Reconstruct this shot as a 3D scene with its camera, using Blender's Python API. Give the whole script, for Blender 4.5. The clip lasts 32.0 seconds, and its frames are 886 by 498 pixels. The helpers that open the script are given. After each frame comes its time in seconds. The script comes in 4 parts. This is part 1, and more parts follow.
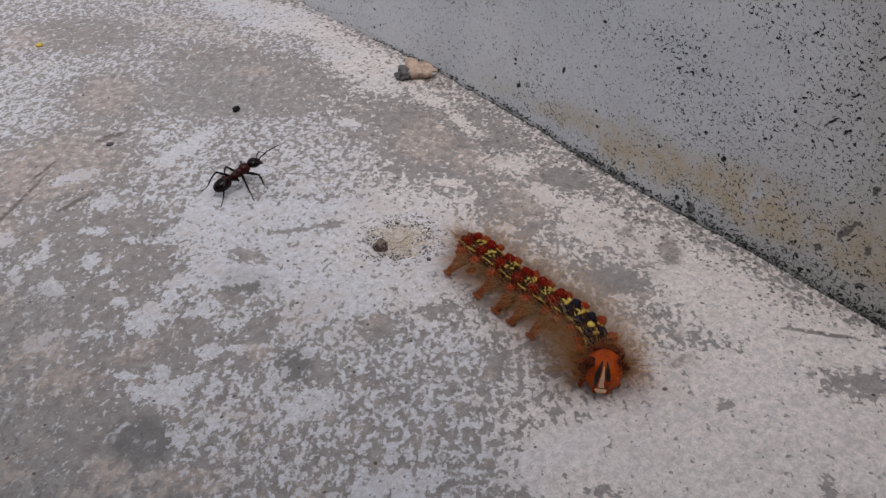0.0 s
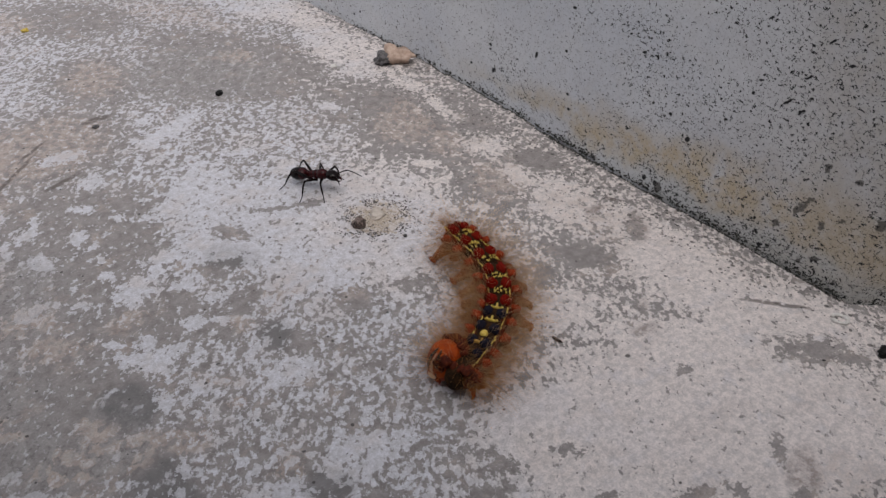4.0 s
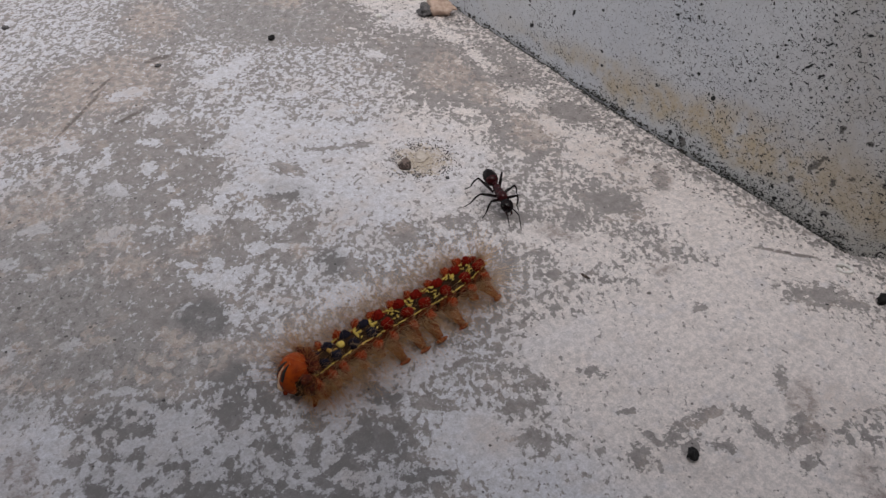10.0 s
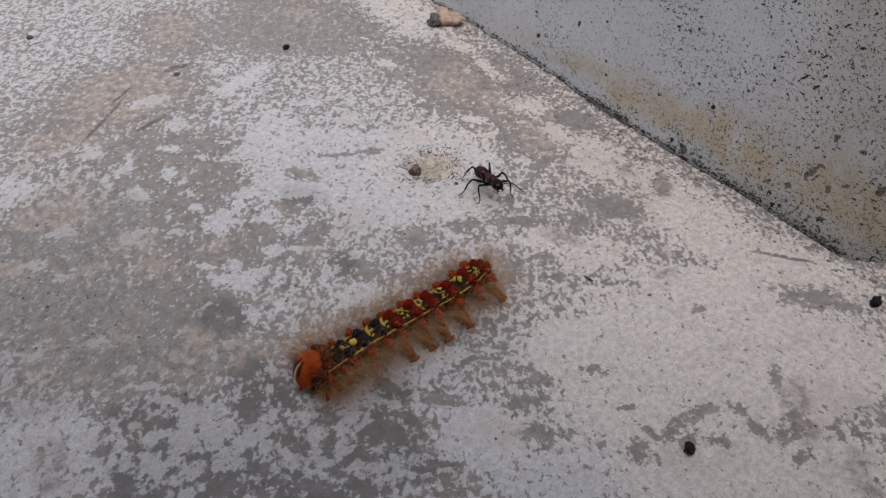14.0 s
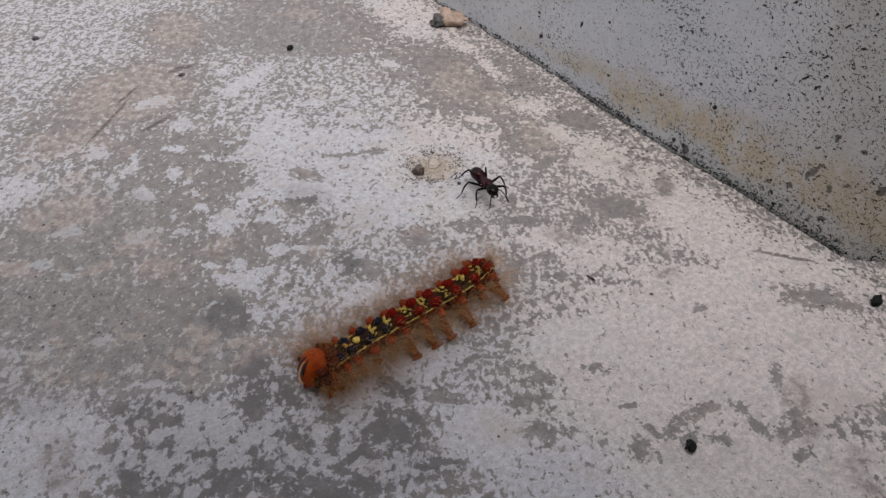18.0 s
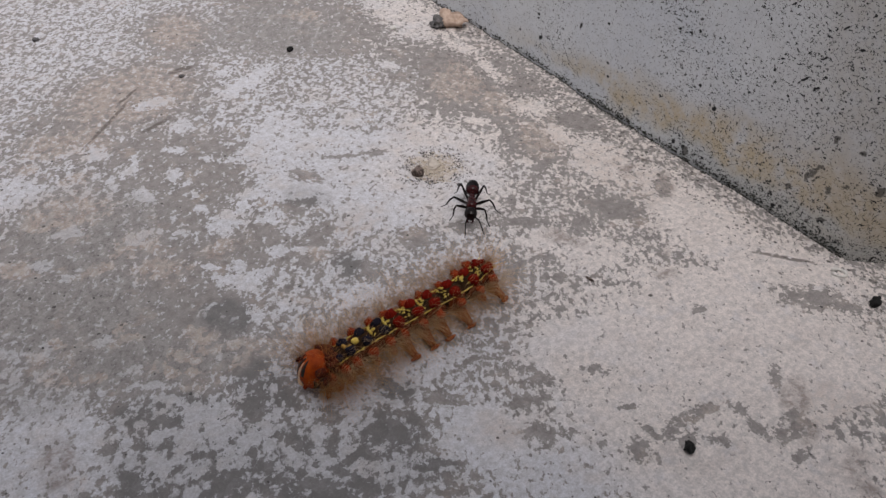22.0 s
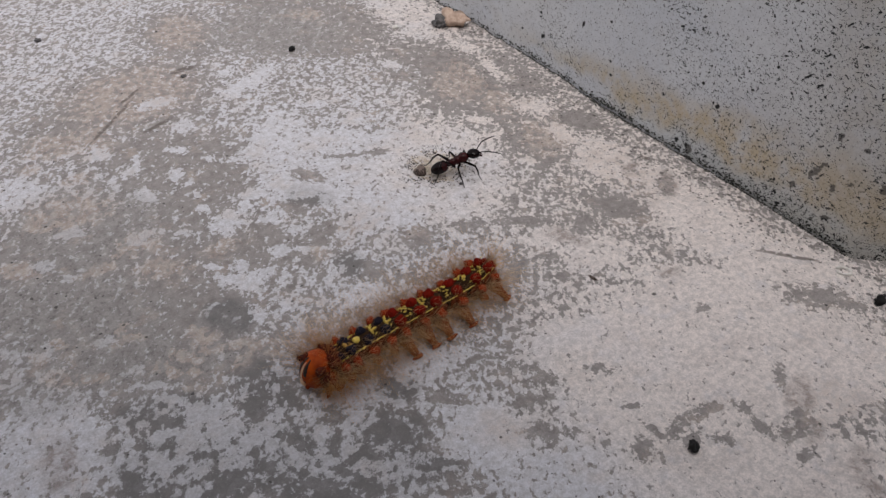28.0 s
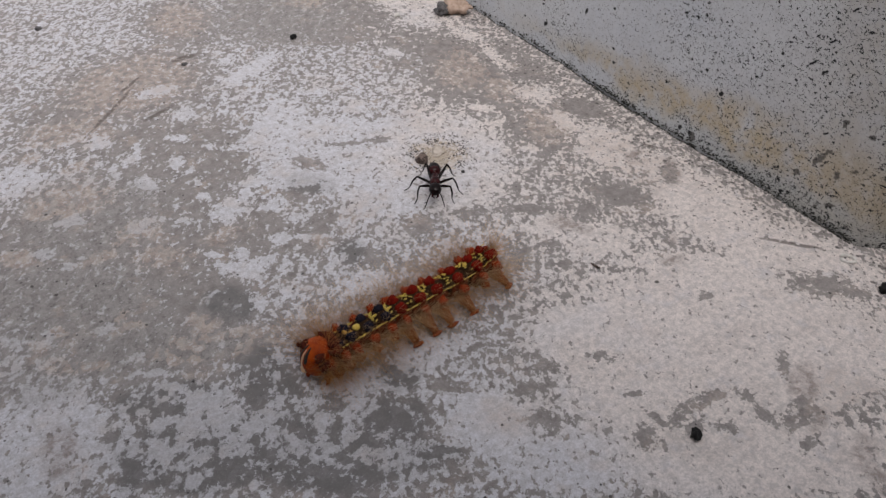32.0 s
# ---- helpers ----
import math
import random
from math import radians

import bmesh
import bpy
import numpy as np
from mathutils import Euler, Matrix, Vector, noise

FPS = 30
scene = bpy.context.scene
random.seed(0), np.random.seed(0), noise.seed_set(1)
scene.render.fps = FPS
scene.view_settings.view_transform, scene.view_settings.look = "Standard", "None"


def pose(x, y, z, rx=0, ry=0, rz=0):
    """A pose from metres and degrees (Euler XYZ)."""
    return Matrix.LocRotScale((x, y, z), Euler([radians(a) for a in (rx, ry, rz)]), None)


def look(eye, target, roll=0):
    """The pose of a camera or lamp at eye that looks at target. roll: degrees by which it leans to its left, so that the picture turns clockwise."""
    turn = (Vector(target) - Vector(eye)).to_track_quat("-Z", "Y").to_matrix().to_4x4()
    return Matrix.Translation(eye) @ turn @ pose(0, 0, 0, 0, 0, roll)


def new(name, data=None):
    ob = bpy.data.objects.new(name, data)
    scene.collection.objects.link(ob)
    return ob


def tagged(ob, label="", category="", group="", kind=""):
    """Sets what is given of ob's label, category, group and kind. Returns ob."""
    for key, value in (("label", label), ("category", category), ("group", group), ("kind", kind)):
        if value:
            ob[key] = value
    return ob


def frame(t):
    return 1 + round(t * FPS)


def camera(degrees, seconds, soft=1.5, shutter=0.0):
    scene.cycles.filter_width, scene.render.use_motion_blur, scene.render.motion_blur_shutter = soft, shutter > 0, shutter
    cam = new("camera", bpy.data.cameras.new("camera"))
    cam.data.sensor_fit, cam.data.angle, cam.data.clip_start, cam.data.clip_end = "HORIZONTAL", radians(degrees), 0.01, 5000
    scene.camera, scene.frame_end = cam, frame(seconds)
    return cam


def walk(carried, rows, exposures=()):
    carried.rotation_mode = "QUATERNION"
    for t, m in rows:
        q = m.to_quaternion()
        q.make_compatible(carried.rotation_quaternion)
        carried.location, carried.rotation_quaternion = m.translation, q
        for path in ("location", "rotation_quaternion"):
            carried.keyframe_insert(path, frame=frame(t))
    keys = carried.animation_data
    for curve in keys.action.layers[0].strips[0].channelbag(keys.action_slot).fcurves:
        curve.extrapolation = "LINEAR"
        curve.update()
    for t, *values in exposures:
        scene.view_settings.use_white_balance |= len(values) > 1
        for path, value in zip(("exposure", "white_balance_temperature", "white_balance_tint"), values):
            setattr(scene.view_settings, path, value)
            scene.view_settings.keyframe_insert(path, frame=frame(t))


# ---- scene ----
cam = camera(53.68, 32.0, soft=1.35)
# seconds, eye x, y, z (mm), pitch, yaw, roll
PATH = [
    (0, -122.62, -99.02, 88.36, -35.96, -40.73, 1.23),
    (0.5, -122.39, -101.24, 88.30, -35.82, -40.57, 0.95),
    (1, -122.72, -102.84, 88.44, -35.75, -40.60, 0.93),
    (1.5, -123.49, -103.82, 88.75, -35.86, -40.93, 1.11),
    (2, -124.04, -104.80, 89.09, -36.09, -41.17, 1.22),
    (2.5, -124.77, -105.09, 89.63, -36.37, -41.55, 1.41),
    (3, -125.23, -105.08, 89.90, -36.47, -41.78, 1.55),
    (3.5, -125.13, -105.01, 90.05, -36.52, -41.79, 1.62),
    (5.5, -129.08, -105.85, 90.21, -36.81, -42.55, 2.53),
    (6, -130.36, -106.62, 90.52, -37.08, -42.20, 2.47),
    (6.5, -131.77, -107.61, 90.68, -37.45, -41.85, 2.67),
    (7, -133.57, -108.04, 91.03, -37.97, -41.86, 3.28),
    (7.5, -135.31, -108.85, 91.13, -38.28, -41.76, 3.77),
    (8, -136.53, -109.54, 92.42, -38.57, -41.55, 3.83),
    (8.5, -137.03, -110.27, 94.47, -39.19, -41.29, 3.62),
    (9, -137.20, -110.58, 96.18, -39.73, -41.17, 3.53),
    (9.5, -137.34, -110.86, 96.38, -39.75, -41.15, 3.56),
    (10, -137.32, -110.89, 96.38, -39.72, -41.16, 3.60),
    (10.5, -137.31, -111.05, 96.21, -39.61, -41.12, 3.63),
    (11, -137.88, -111.68, 97.13, -39.71, -41.04, 3.63),
    (11.5, -138.62, -112.60, 98.11, -39.71, -40.81, 3.51),
    (12, -139.39, -113.47, 98.90, -39.66, -40.56, 3.38),
    (12.5, -140.02, -114.01, 99.58, -39.63, -40.34, 3.28),
    (13, -140.46, -114.49, 99.88, -39.53, -40.33, 3.27),
    (13.5, -140.45, -114.80, 100.07, -39.48, -40.31, 3.25),
    (14, -140.57, -114.60, 100.16, -39.47, -40.42, 3.32),
    (14.5, -140.44, -114.72, 100.15, -39.46, -40.36, 3.27),
    (16.5, -140.52, -114.64, 100.23, -39.48, -40.41, 3.31),
    (17, -140.74, -114.99, 100.38, -39.47, -40.37, 3.28),
    (17.5, -140.95, -115.22, 100.75, -39.51, -40.23, 3.21),
    (18, -141.17, -115.24, 100.78, -39.49, -40.18, 3.17),
    (18.5, -141.22, -115.38, 100.69, -39.41, -40.15, 3.18),
    (19, -141.20, -115.37, 100.88, -39.45, -40.16, 3.18),
    (19.5, -141.23, -115.24, 100.94, -39.48, -40.22, 3.23),
    (20, -141.37, -115.17, 100.89, -39.45, -40.30, 3.30),
    (20.5, -141.51, -114.96, 101.07, -39.50, -40.39, 3.36),
    (21, -141.42, -115.18, 100.94, -39.44, -40.30, 3.30),
    (21.5, -141.21, -115.25, 101.05, -39.48, -40.22, 3.22),
    (22, -141.02, -115.41, 101.04, -39.47, -40.12, 3.12),
    (22.5, -140.95, -115.38, 101.06, -39.50, -40.10, 3.08),
    (23, -141.02, -115.25, 101.05, -39.48, -40.13, 3.13),
    (23.5, -140.79, -115.44, 100.97, -39.43, -40.04, 3.04),
    (24, -140.77, -115.41, 100.96, -39.43, -40.05, 3.04),
    (24.5, -140.64, -115.30, 100.97, -39.48, -40.05, 3.00),
    (25, -140.56, -115.29, 101.08, -39.53, -40.03, 2.95),
    (25.5, -140.54, -115.36, 101.09, -39.55, -39.93, 2.85),
    (27.5, -140.66, -115.29, 100.78, -39.52, -39.83, 2.77),
    (28, -140.74, -115.33, 100.54, -39.45, -39.83, 2.77),
    (28.5, -140.76, -115.31, 100.52, -39.51, -39.83, 2.79),
    (29, -140.64, -115.22, 100.40, -39.65, -39.78, 2.76),
    (29.5, -140.70, -115.23, 100.11, -39.72, -39.80, 2.79),
    (30, -140.68, -115.17, 99.91, -39.82, -39.81, 2.78),
    (30.5, -140.52, -115.27, 99.83, -39.91, -39.70, 2.71),
    (31, -140.57, -115.27, 99.58, -39.91, -39.67, 2.68),
    (31.5, -140.47, -115.32, 99.62, -39.97, -39.62, 2.65),
    (32, -140.35, -115.50, 99.49, -39.98, -39.55, 2.58),
]
walk(cam, [(t, pose(x / 1000, y / 1000, z / 1000, 90 + up, 0, yaw) @ pose(0, 0, 0, 0, 0, roll)) for t, x, y, z, up, yaw, roll in PATH], [(0, -0.31, 6440, 13.5), (12, -0.22, 6520, 13), (32, -0.17, 6600, 13.5)])

# ---- light: an even, overcast sky with a broad soft sun over the wall ----
world = bpy.data.worlds.new("overcast")
scene.world = world
world.use_nodes = True
wn = world.node_tree
sky = wn.nodes.new("ShaderNodeTexSky")
sky.sky_type, sky.sun_disc = "NISHITA", False
sky.sun_elevation, sky.sun_rotation = radians(62), radians(203)
grey = wn.nodes.new("ShaderNodeHueSaturation")
grey.inputs["Saturation"].default_value = 0.12
wn.links.new(sky.outputs[0], grey.inputs["Color"])
wn.nodes["Background"].inputs["Strength"].default_value = 0.23
wn.links.new(grey.outputs[0], wn.nodes["Background"].inputs["Color"])
sun = new("sun", bpy.data.lights.new("sun", "SUN"))
sun.data.energy, sun.data.angle, sun.data.color = 1.35, radians(32), (1.0, 0.96, 0.90)
sun.matrix_world = look((-0.05, -0.12, 0.25), (0, 0, 0))

# ---- material helpers ----
MM = 0.001


def node(nt, kind, out=0, **given):
    """A node with the given inputs (values or sockets) and its output socket."""
    n = nt.nodes.new(kind)
    for key, value in given.items():
        if key.startswith("_"):
            continue
        slot = n.inputs[key.replace("_", " ")]
        if isinstance(value, bpy.types.NodeSocket):
            nt.links.new(value, slot)
        else:
            slot.default_value = value
    return n.outputs[out]


def math2(nt, op, a, b=0.0, clamp=False):
    n = nt.nodes.new("ShaderNodeMath")
    n.operation, n.use_clamp = op, clamp
    for slot, value in zip(n.inputs, (a, b)):
        if isinstance(value, bpy.types.NodeSocket):
            nt.links.new(value, slot)
        else:
            slot.default_value = value
    return n.outputs[0]


def vec2(nt, op, a, b=(0, 0, 0)):
    n = nt.nodes.new("ShaderNodeVectorMath")
    n.operation = op
    for slot, value in zip(n.inputs, (a, b)):
        if isinstance(value, bpy.types.NodeSocket):
            nt.links.new(value, slot)
        else:
            slot.default_value = value
    return n.outputs["Value"] if op in ("LENGTH", "DOT_PRODUCT", "DISTANCE") else n.outputs[0]


def ramp(nt, value, low, high, to_low=0.0, to_high=1.0):
    """A smooth step of value between low and high."""
    n = nt.nodes.new("ShaderNodeMapRange")
    n.interpolation_type = "SMOOTHSTEP"
    nt.links.new(value, n.inputs[0])
    for slot, v in zip(n.inputs[1:5], (low, high, to_low, to_high)):
        slot.default_value = v
    return n.outputs[0]


def blend(nt, factor, a, b, kind="MIX"):
    n = nt.nodes.new("ShaderNodeMix")
    n.data_type, n.blend_type = "RGBA", kind
    for slot, value in ((0, factor), (6, a), (7, b)):
        if isinstance(value, bpy.types.NodeSocket):
            nt.links.new(value, n.inputs[slot])
        else:
            n.inputs[slot].default_value = (*value, 1) if isinstance(value, tuple) else value
    return n.outputs[2]


def grain(nt, where, size, detail=3.0, rough=0.55, twist=0.0):
    """Noise whose features are about size millimetres."""
    return node(nt, "ShaderNodeTexNoise", Vector=where, Scale=1000.0 / size, Detail=detail, Roughness=rough, Distortion=twist)


def surface(name):
    m = bpy.data.materials.new(name)
    m.use_nodes = True
    nt = m.node_tree
    return m, nt, nt.nodes["Principled BSDF"]


def finish(nt, bsdf, colour, rough=0.8, height=None, depth=0.1, strength=0.6):
    for key, value in (("Base Color", colour), ("Roughness", rough)):
        if isinstance(value, bpy.types.NodeSocket):
            nt.links.new(value, bsdf.inputs[key])
        else:
            bsdf.inputs[key].default_value = (*value, 1) if isinstance(value, tuple) else value
    if height is not None:
        bump = node(nt, "ShaderNodeBump", Height=height, Distance=depth * MM, Strength=strength)
        nt.links.new(bump, bsdf.inputs["Normal"])


def spots(nt, where, some):
    """How far a place lies from the nearest of some ellipses (x, y, half width, half depth in mm, turn in degrees): 1 on their edge."""
    least = None
    for x, y, rx, ry, turn in some:
        n = nt.nodes.new("ShaderNodeMapping")
        n.vector_type = "TEXTURE"
        nt.links.new(where, n.inputs[0])
        n.inputs[1].default_value = (x * MM, y * MM, 0)
        n.inputs[2].default_value = (0, 0, radians(turn))
        n.inputs[3].default_value = (rx * MM, ry * MM, 1)
        far = vec2(nt, "LENGTH", n.outputs[0])
        least = far if least is None else math2(nt, "MINIMUM", least, far)
    return least


def warp(nt, where, size, amount):
    """The place shifted by noise of that size and amount in mm, for ragged edges."""
    n = nt.nodes.new("ShaderNodeTexNoise")
    nt.links.new(where, n.inputs["Vector"])
    n.inputs["Scale"].default_value, n.inputs["Detail"].default_value = 1000.0 / size, 3
    off = vec2(nt, "SUBTRACT", n.outputs["Color"], (0.5, 0.5, 0.5))
    big = nt.nodes.new("ShaderNodeVectorMath")
    big.operation = "MULTIPLY"
    nt.links.new(off, big.inputs[0])
    big.inputs[1].default_value = (2 * amount * MM, 2 * amount * MM, 0)
    return vec2(nt, "ADD", where, big.outputs[0])


# ---- materials ----
WHOLE = [(-35.8, -62.0, 19.2, 12.0, 156), (-57.0, -66.8, 12.9, 9.8, 165), (-56.5, -85.4, 18.9, 6.7, 146), (-15.2, -62.3, 13.5, 8.5, 104), (-15.5, -45.9, 12.7, 7.6, 82), (-27.7, -80.6, 11.0, 7.4, 178), (-61.0, -53.5, 6.8, 5.9, -178), (-81.8, -59.4, 7.4, 5.1, 148), (-41.3, -70.8, 21.3, 14.1, 160), (-50.9, -57.7, 11.5, 7.6, 154)]
WHOLE2 = [(-70.7, 24.0, 14.5, 6.0, 55), (-73.6, 10.1, 5.7, 4.6, 180), (-63.6, 10.3, 10.3, 10.0, 115), (-62.9, -6.3, 9.7, 6.3, 146), (-51.3, -5.4, 12.5, 11.5, 164), (-58.9, 19.8, 9.5, 4.0, 145), (-132.5, -23.6, 8.0, 6.0, 104), (-138.4, -27.4, 7.2, 5.0, 120), (-78.0, -69.6, 11.2, 5.7, 147), (-81.0, -42.2, 5.7, 2.8, 174), (-92.8, -40.8, 6.0, 2.0, 158), (-16.5, -16.9, 8.8, 5.3, 75), (-12.5, -32.1, 8.9, 4.5, 85), (-39.7, -39.2, 6.6, 5.3, 172)]
PATCHY = [(-44.7, 30.1, 15.1, 14.0, 54), (-65.6, 44.1, 11.4, 6.1, 61), (-85.3, 89.8, 16.2, 10.3, 138), (-71.4, -12.9, 8.2, 6.5, 144), (-83.9, -13.7, 7.5, 5.8, 63), (-57.1, -23.0, 7.4, 6.5, 161), (-82.4, -49.7, 7.7, 5.6, 147), (-55.3, -46.4, 8.5, 6.5, 32), (-113.9, -34.7, 8.8, 5.0, 139), (-104.1, -43.1, 8.9, 6.0, 140), (-18.6, 3.7, 8.5, 5.4, 94), (-24.1, -37.7, 7.6, 6.2, 51), (-99.0, 85.1, 14.6, 9.5, 83), (-75.9, 106.7, 16.8, 8.7, 170), (-92.5, 117.3, 8.8, 6.4, 126)]
BARE = [(-85.6, 62.0, 16.1, 13.9, -173), (-99.2, 56.6, 11.8, 9.0, -166), (-88.7, 34.9, 15.9, 8.3, 142), (-93.6, 19.3, 12.3, 10.4, 113), (-114.8, 17.6, 14.0, 11.6, 155), (-120.4, 0.1, 14.7, 9.1, 134), (-109.2, -9.5, 12.5, 9.5, 82), (-100.7, 1.9, 8.9, 6.0, 136), (-101.2, -13.6, 5.6, 4.8, 90), (-103.5, -27.4, 6.0, 4.6, 72), (-116.2, -16.8, 12.9, 5.9, 141), (-41.9, 72.9, 15.8, 13.0, 141), (-33.3, 59.7, 11.3, 7.9, 147), (-22.6, 38.3, 12.0, 9.6, 83), (-25.2, 21.8, 10.8, 9.1, 88), (-83.1, 21.3, 9.9, 6.5, 68), (-88.0, -1.2, 6.5, 5.0, 69)]
BARE2 = [(-26.8, -7.8, 5.7, 3.5, 46), (-8.0, 23.5, 8.8, 5.9, 76), (-23.4, 9.8, 11.7, 7.8, 61), (-24.2, -2.4, 8.6, 6.2, 65), (-26.6, -30.5, 5.5, 3.7, 101), (-9.4, -3.1, 5.3, 3.4, 118), (-77.8, -15.2, 3.4, 2.5, 58), (-76.5, 5.3, 2.7, 2.5, 121), (-83.5, -9.3, 3.9, 3.4, 72), (-23.7, 61.2, 8.8, 8.2, 157), (-64.7, 83.8, 12.9, 9.5, 75), (-104.3, -33.9, 5.0, 4.1, 73), (-33.9, 86.2, 17.4, 7.8, 126), (-22.5, 71.2, 9.1, 5.9, 82), (-54.5, 122.1, 16.2, 10.7, 128)]
FLAKES = [(-98.8, 24.1, 3.1, 1.9, 85), (-91.5, 27.5, 2.7, 1.1, 64), (-91.1, 23.3, 1.6, 1.1, -179), (-90.6, 19.5, 1.2, 0.9, 82), (-91.5, 14.2, 1.5, 1.2, 84), (-89.2, 8.8, 4.5, 2.5, -156), (-90.7, 6.2, 2.6, 1.2, 65), (-85.0, 10.7, 2.2, 1.6, 69), (-81.8, 13.2, 4.6, 1.6, 173), (-82.7, 4.2, 2.7, 1.7, 154), (-81.0, -1.2, 2.3, 1.3, 143), (-86.4, -4.4, 1.8, 1.6, 80), (-83.1, -6.7, 1.5, 1.4, 94), (-98.4, 10.4, 1.5, 0.8, 141), (-93.5, -4.1, 1.4, 1.2, 86), (-90.7, -8.9, 1.4, 1.2, 85), (-96.1, -6.9, 4.4, 2.3, 133), (-98.4, -1.6, 1.9, 1.2, 116)]
FLAKES2 = [(-94.2, -9.4, 3.2, 2.4, 69), (-97.4, -16.7, 1.7, 1.5, 94), (-93.0, -17.8, 1.5, 1.3, 122), (-98.1, 34.0, 1.9, 1.5, 117), (-102.1, 29.7, 1.2, 1.0, 97), (-83.1, 55.8, 4.4, 2.0, 173), (-82.1, 43.7, 2.6, 2.1, -152), (-87.0, 35.8, 2.5, 1.1, 144), (-96.2, 36.4, 2.9, 0.9, 60), (-83.1, 28.6, 1.4, 1.2, 120), (-79.2, 25.9, 1.7, 1.2, 138), (-75.1, 25.6, 2.5, 1.7, 66), (-100.7, 43.2, 2.8, 2.4, 70), (-60.4, 53.8, 8.9, 2.3, -157), (-66.2, 50.6, 3.2, 1.8, -163), (-64.2, 60.5, 2.2, 1.6, -178), (-107.5, -30.2, 0.9, 0.7, 136), (-100.8, -29.4, 1.5, 0.9, 64)]
FLAKES3 = [(-102.9, -32.3, 1.1, 0.9, 132), (-112.7, -32.4, 2.8, 2.2, 126), (-112.9, -35.4, 2.3, 1.6, 134), (-118.3, -33.9, 1.9, 1.1, 58), (-124.4, -28.9, 1.4, 1.2, 171), (-123.6, -35.4, 2.3, 1.8, 97), (-108.5, -39.6, 2.7, 1.9, 68), (-105.6, -36.2, 1.8, 1.6, 125), (-104.7, -49.3, 2.4, 1.9, 77), (-121.8, -30.5, 0.8, 0.6, 104), (-115.0, -29.8, 3.3, 1.5, 141), (-111.8, -39.1, 1.7, 1.2, 173), (-119.3, -39.4, 1.7, 1.1, 136), (-127.3, -5.5, 1.6, 1.0, 82), (-119.1, -16.8, 1.8, 0.7, 166), (-117.8, -21.3, 2.8, 0.7, 143), (-98.4, -53.3, 1.7, 1.7, 106), (-96.9, -43.9, 1.9, 1.8, 76)]
FLAKES4 = [(-9.6, 26.9, 5.7, 1.6, -101), (-10.3, 19.9, 2.8, 2.2, 112), (-8.2, 38.5, 4.4, 2.1, 97), (-13.5, 7.1, 4.9, 2.8, 124), (-16.0, -4.4, 4.0, 2.3, -118), (-29.1, 3.1, 2.5, 1.7, 44), (-29.7, -8.4, 2.0, 1.6, 168), (-28.1, 10.1, 3.8, 1.4, 126), (-29.2, 40.9, 3.6, 1.9, 120), (-50.9, 25.5, 2.7, 1.9, 146), (-53.7, 36.1, 2.0, 1.8, 140), (-121.7, 14.9, 2.1, 1.3, 159), (-104.9, 12.6, 2.7, 1.7, -162), (-114.5, 21.3, 2.8, 1.7, 174), (-118.9, 9.3, 2.1, 0.9, 141), (-119.9, -8.2, 2.2, 1.0, 158)]
TAN = [(-85.6, 62.0, 19.1, 15.9, -162), (-112.1, 27.8, 10.8, 7.3, 177), (-108.3, 50.8, 7.7, 7.4, 75), (-106.0, 2.9, 5.6, 3.8, 155), (-93.5, 1.2, 5.4, 3.2, 163), (-106.5, -16.2, 4.0, 3.4, 91), (-98.7, -24.1, 6.2, 2.3, 159), (-104.4, -24.5, 3.5, 2.2, 177), (-113.9, -19.9, 3.5, 2.3, 135), (-70.3, -7.6, 5.8, 4.8, 143), (-80.6, -10.3, 5.0, 3.1, 143), (-110.3, -18.1, 3.5, 1.8, 140), (-90.0, -18.2, 4.2, 1.9, 143), (-128.2, -11.7, 4.2, 2.4, 135), (-133.0, -31.4, 3.7, 1.8, 69), (-80.4, -59.1, 5.0, 3.1, 147), (-63.3, 86.7, 13.1, 8.3, 70), (-19.9, 26.3, 11.1, 8.0, 45)]
TAN2 = [(-19.0, 12.9, 8.5, 5.9, 69), (-20.4, -3.6, 10.5, 6.5, 62), (-16.7, -21.9, 12.4, 7.1, 80), (-43.4, 14.7, 5.8, 4.9, 48), (-116.1, -7.8, 2.9, 1.7, 74), (-106.0, 11.4, 5.8, 4.1, 175), (-101.0, 48.5, 8.3, 6.2, 126), (-31.5, 76.2, 5.9, 4.2, 146), (-90.2, -37.0, 4.4, 2.1, 166), (-36.9, -85.5, 6.6, 4.5, 7), (-31.5, 111.6, 21.9, 8.4, 118), (-25.7, 95.3, 10.1, 4.6, 111), (-68.0, 127.9, 12.0, 7.5, 86)]
DEEP = [(-101.1, -14.5, 4.2, 3.4, 99), (-104.8, -32.1, 5.7, 4.5, 73), (-93.7, -49.4, 5.7, 4.1, 143), (-106.9, -50.6, 8.6, 3.1, 131), (-116.8, -28.1, 8.8, 2.8, 150), (-77.8, -15.2, 3.4, 2.8, 60), (-73.3, 6.4, 4.4, 3.3, 141), (-93.0, -57.9, 4.7, 1.5, 144), (-126.6, -35.0, 4.8, 2.9, 75), (-121.1, -42.4, 9.0, 2.2, 143), (-88.7, -43.8, 4.3, 2.8, 144), (-109.9, -43.7, 5.5, 3.8, 137), (-112.6, -40.6, 18.0, 6.8, 142), (-99.6, -53.7, 10.1, 4.7, 143)]
SMOKY = [(-123.0, 0.4, 20.2, 14.5, 91), (-116.9, -16.3, 12.9, 7.0, 139), (-110.6, 20.6, 14.5, 13.8, 141), (-105.6, -18.4, 6.7, 5.8, 99), (-132.2, -13.6, 7.5, 4.2, 135), (-43.1, 73.7, 18.6, 14.7, 142)]
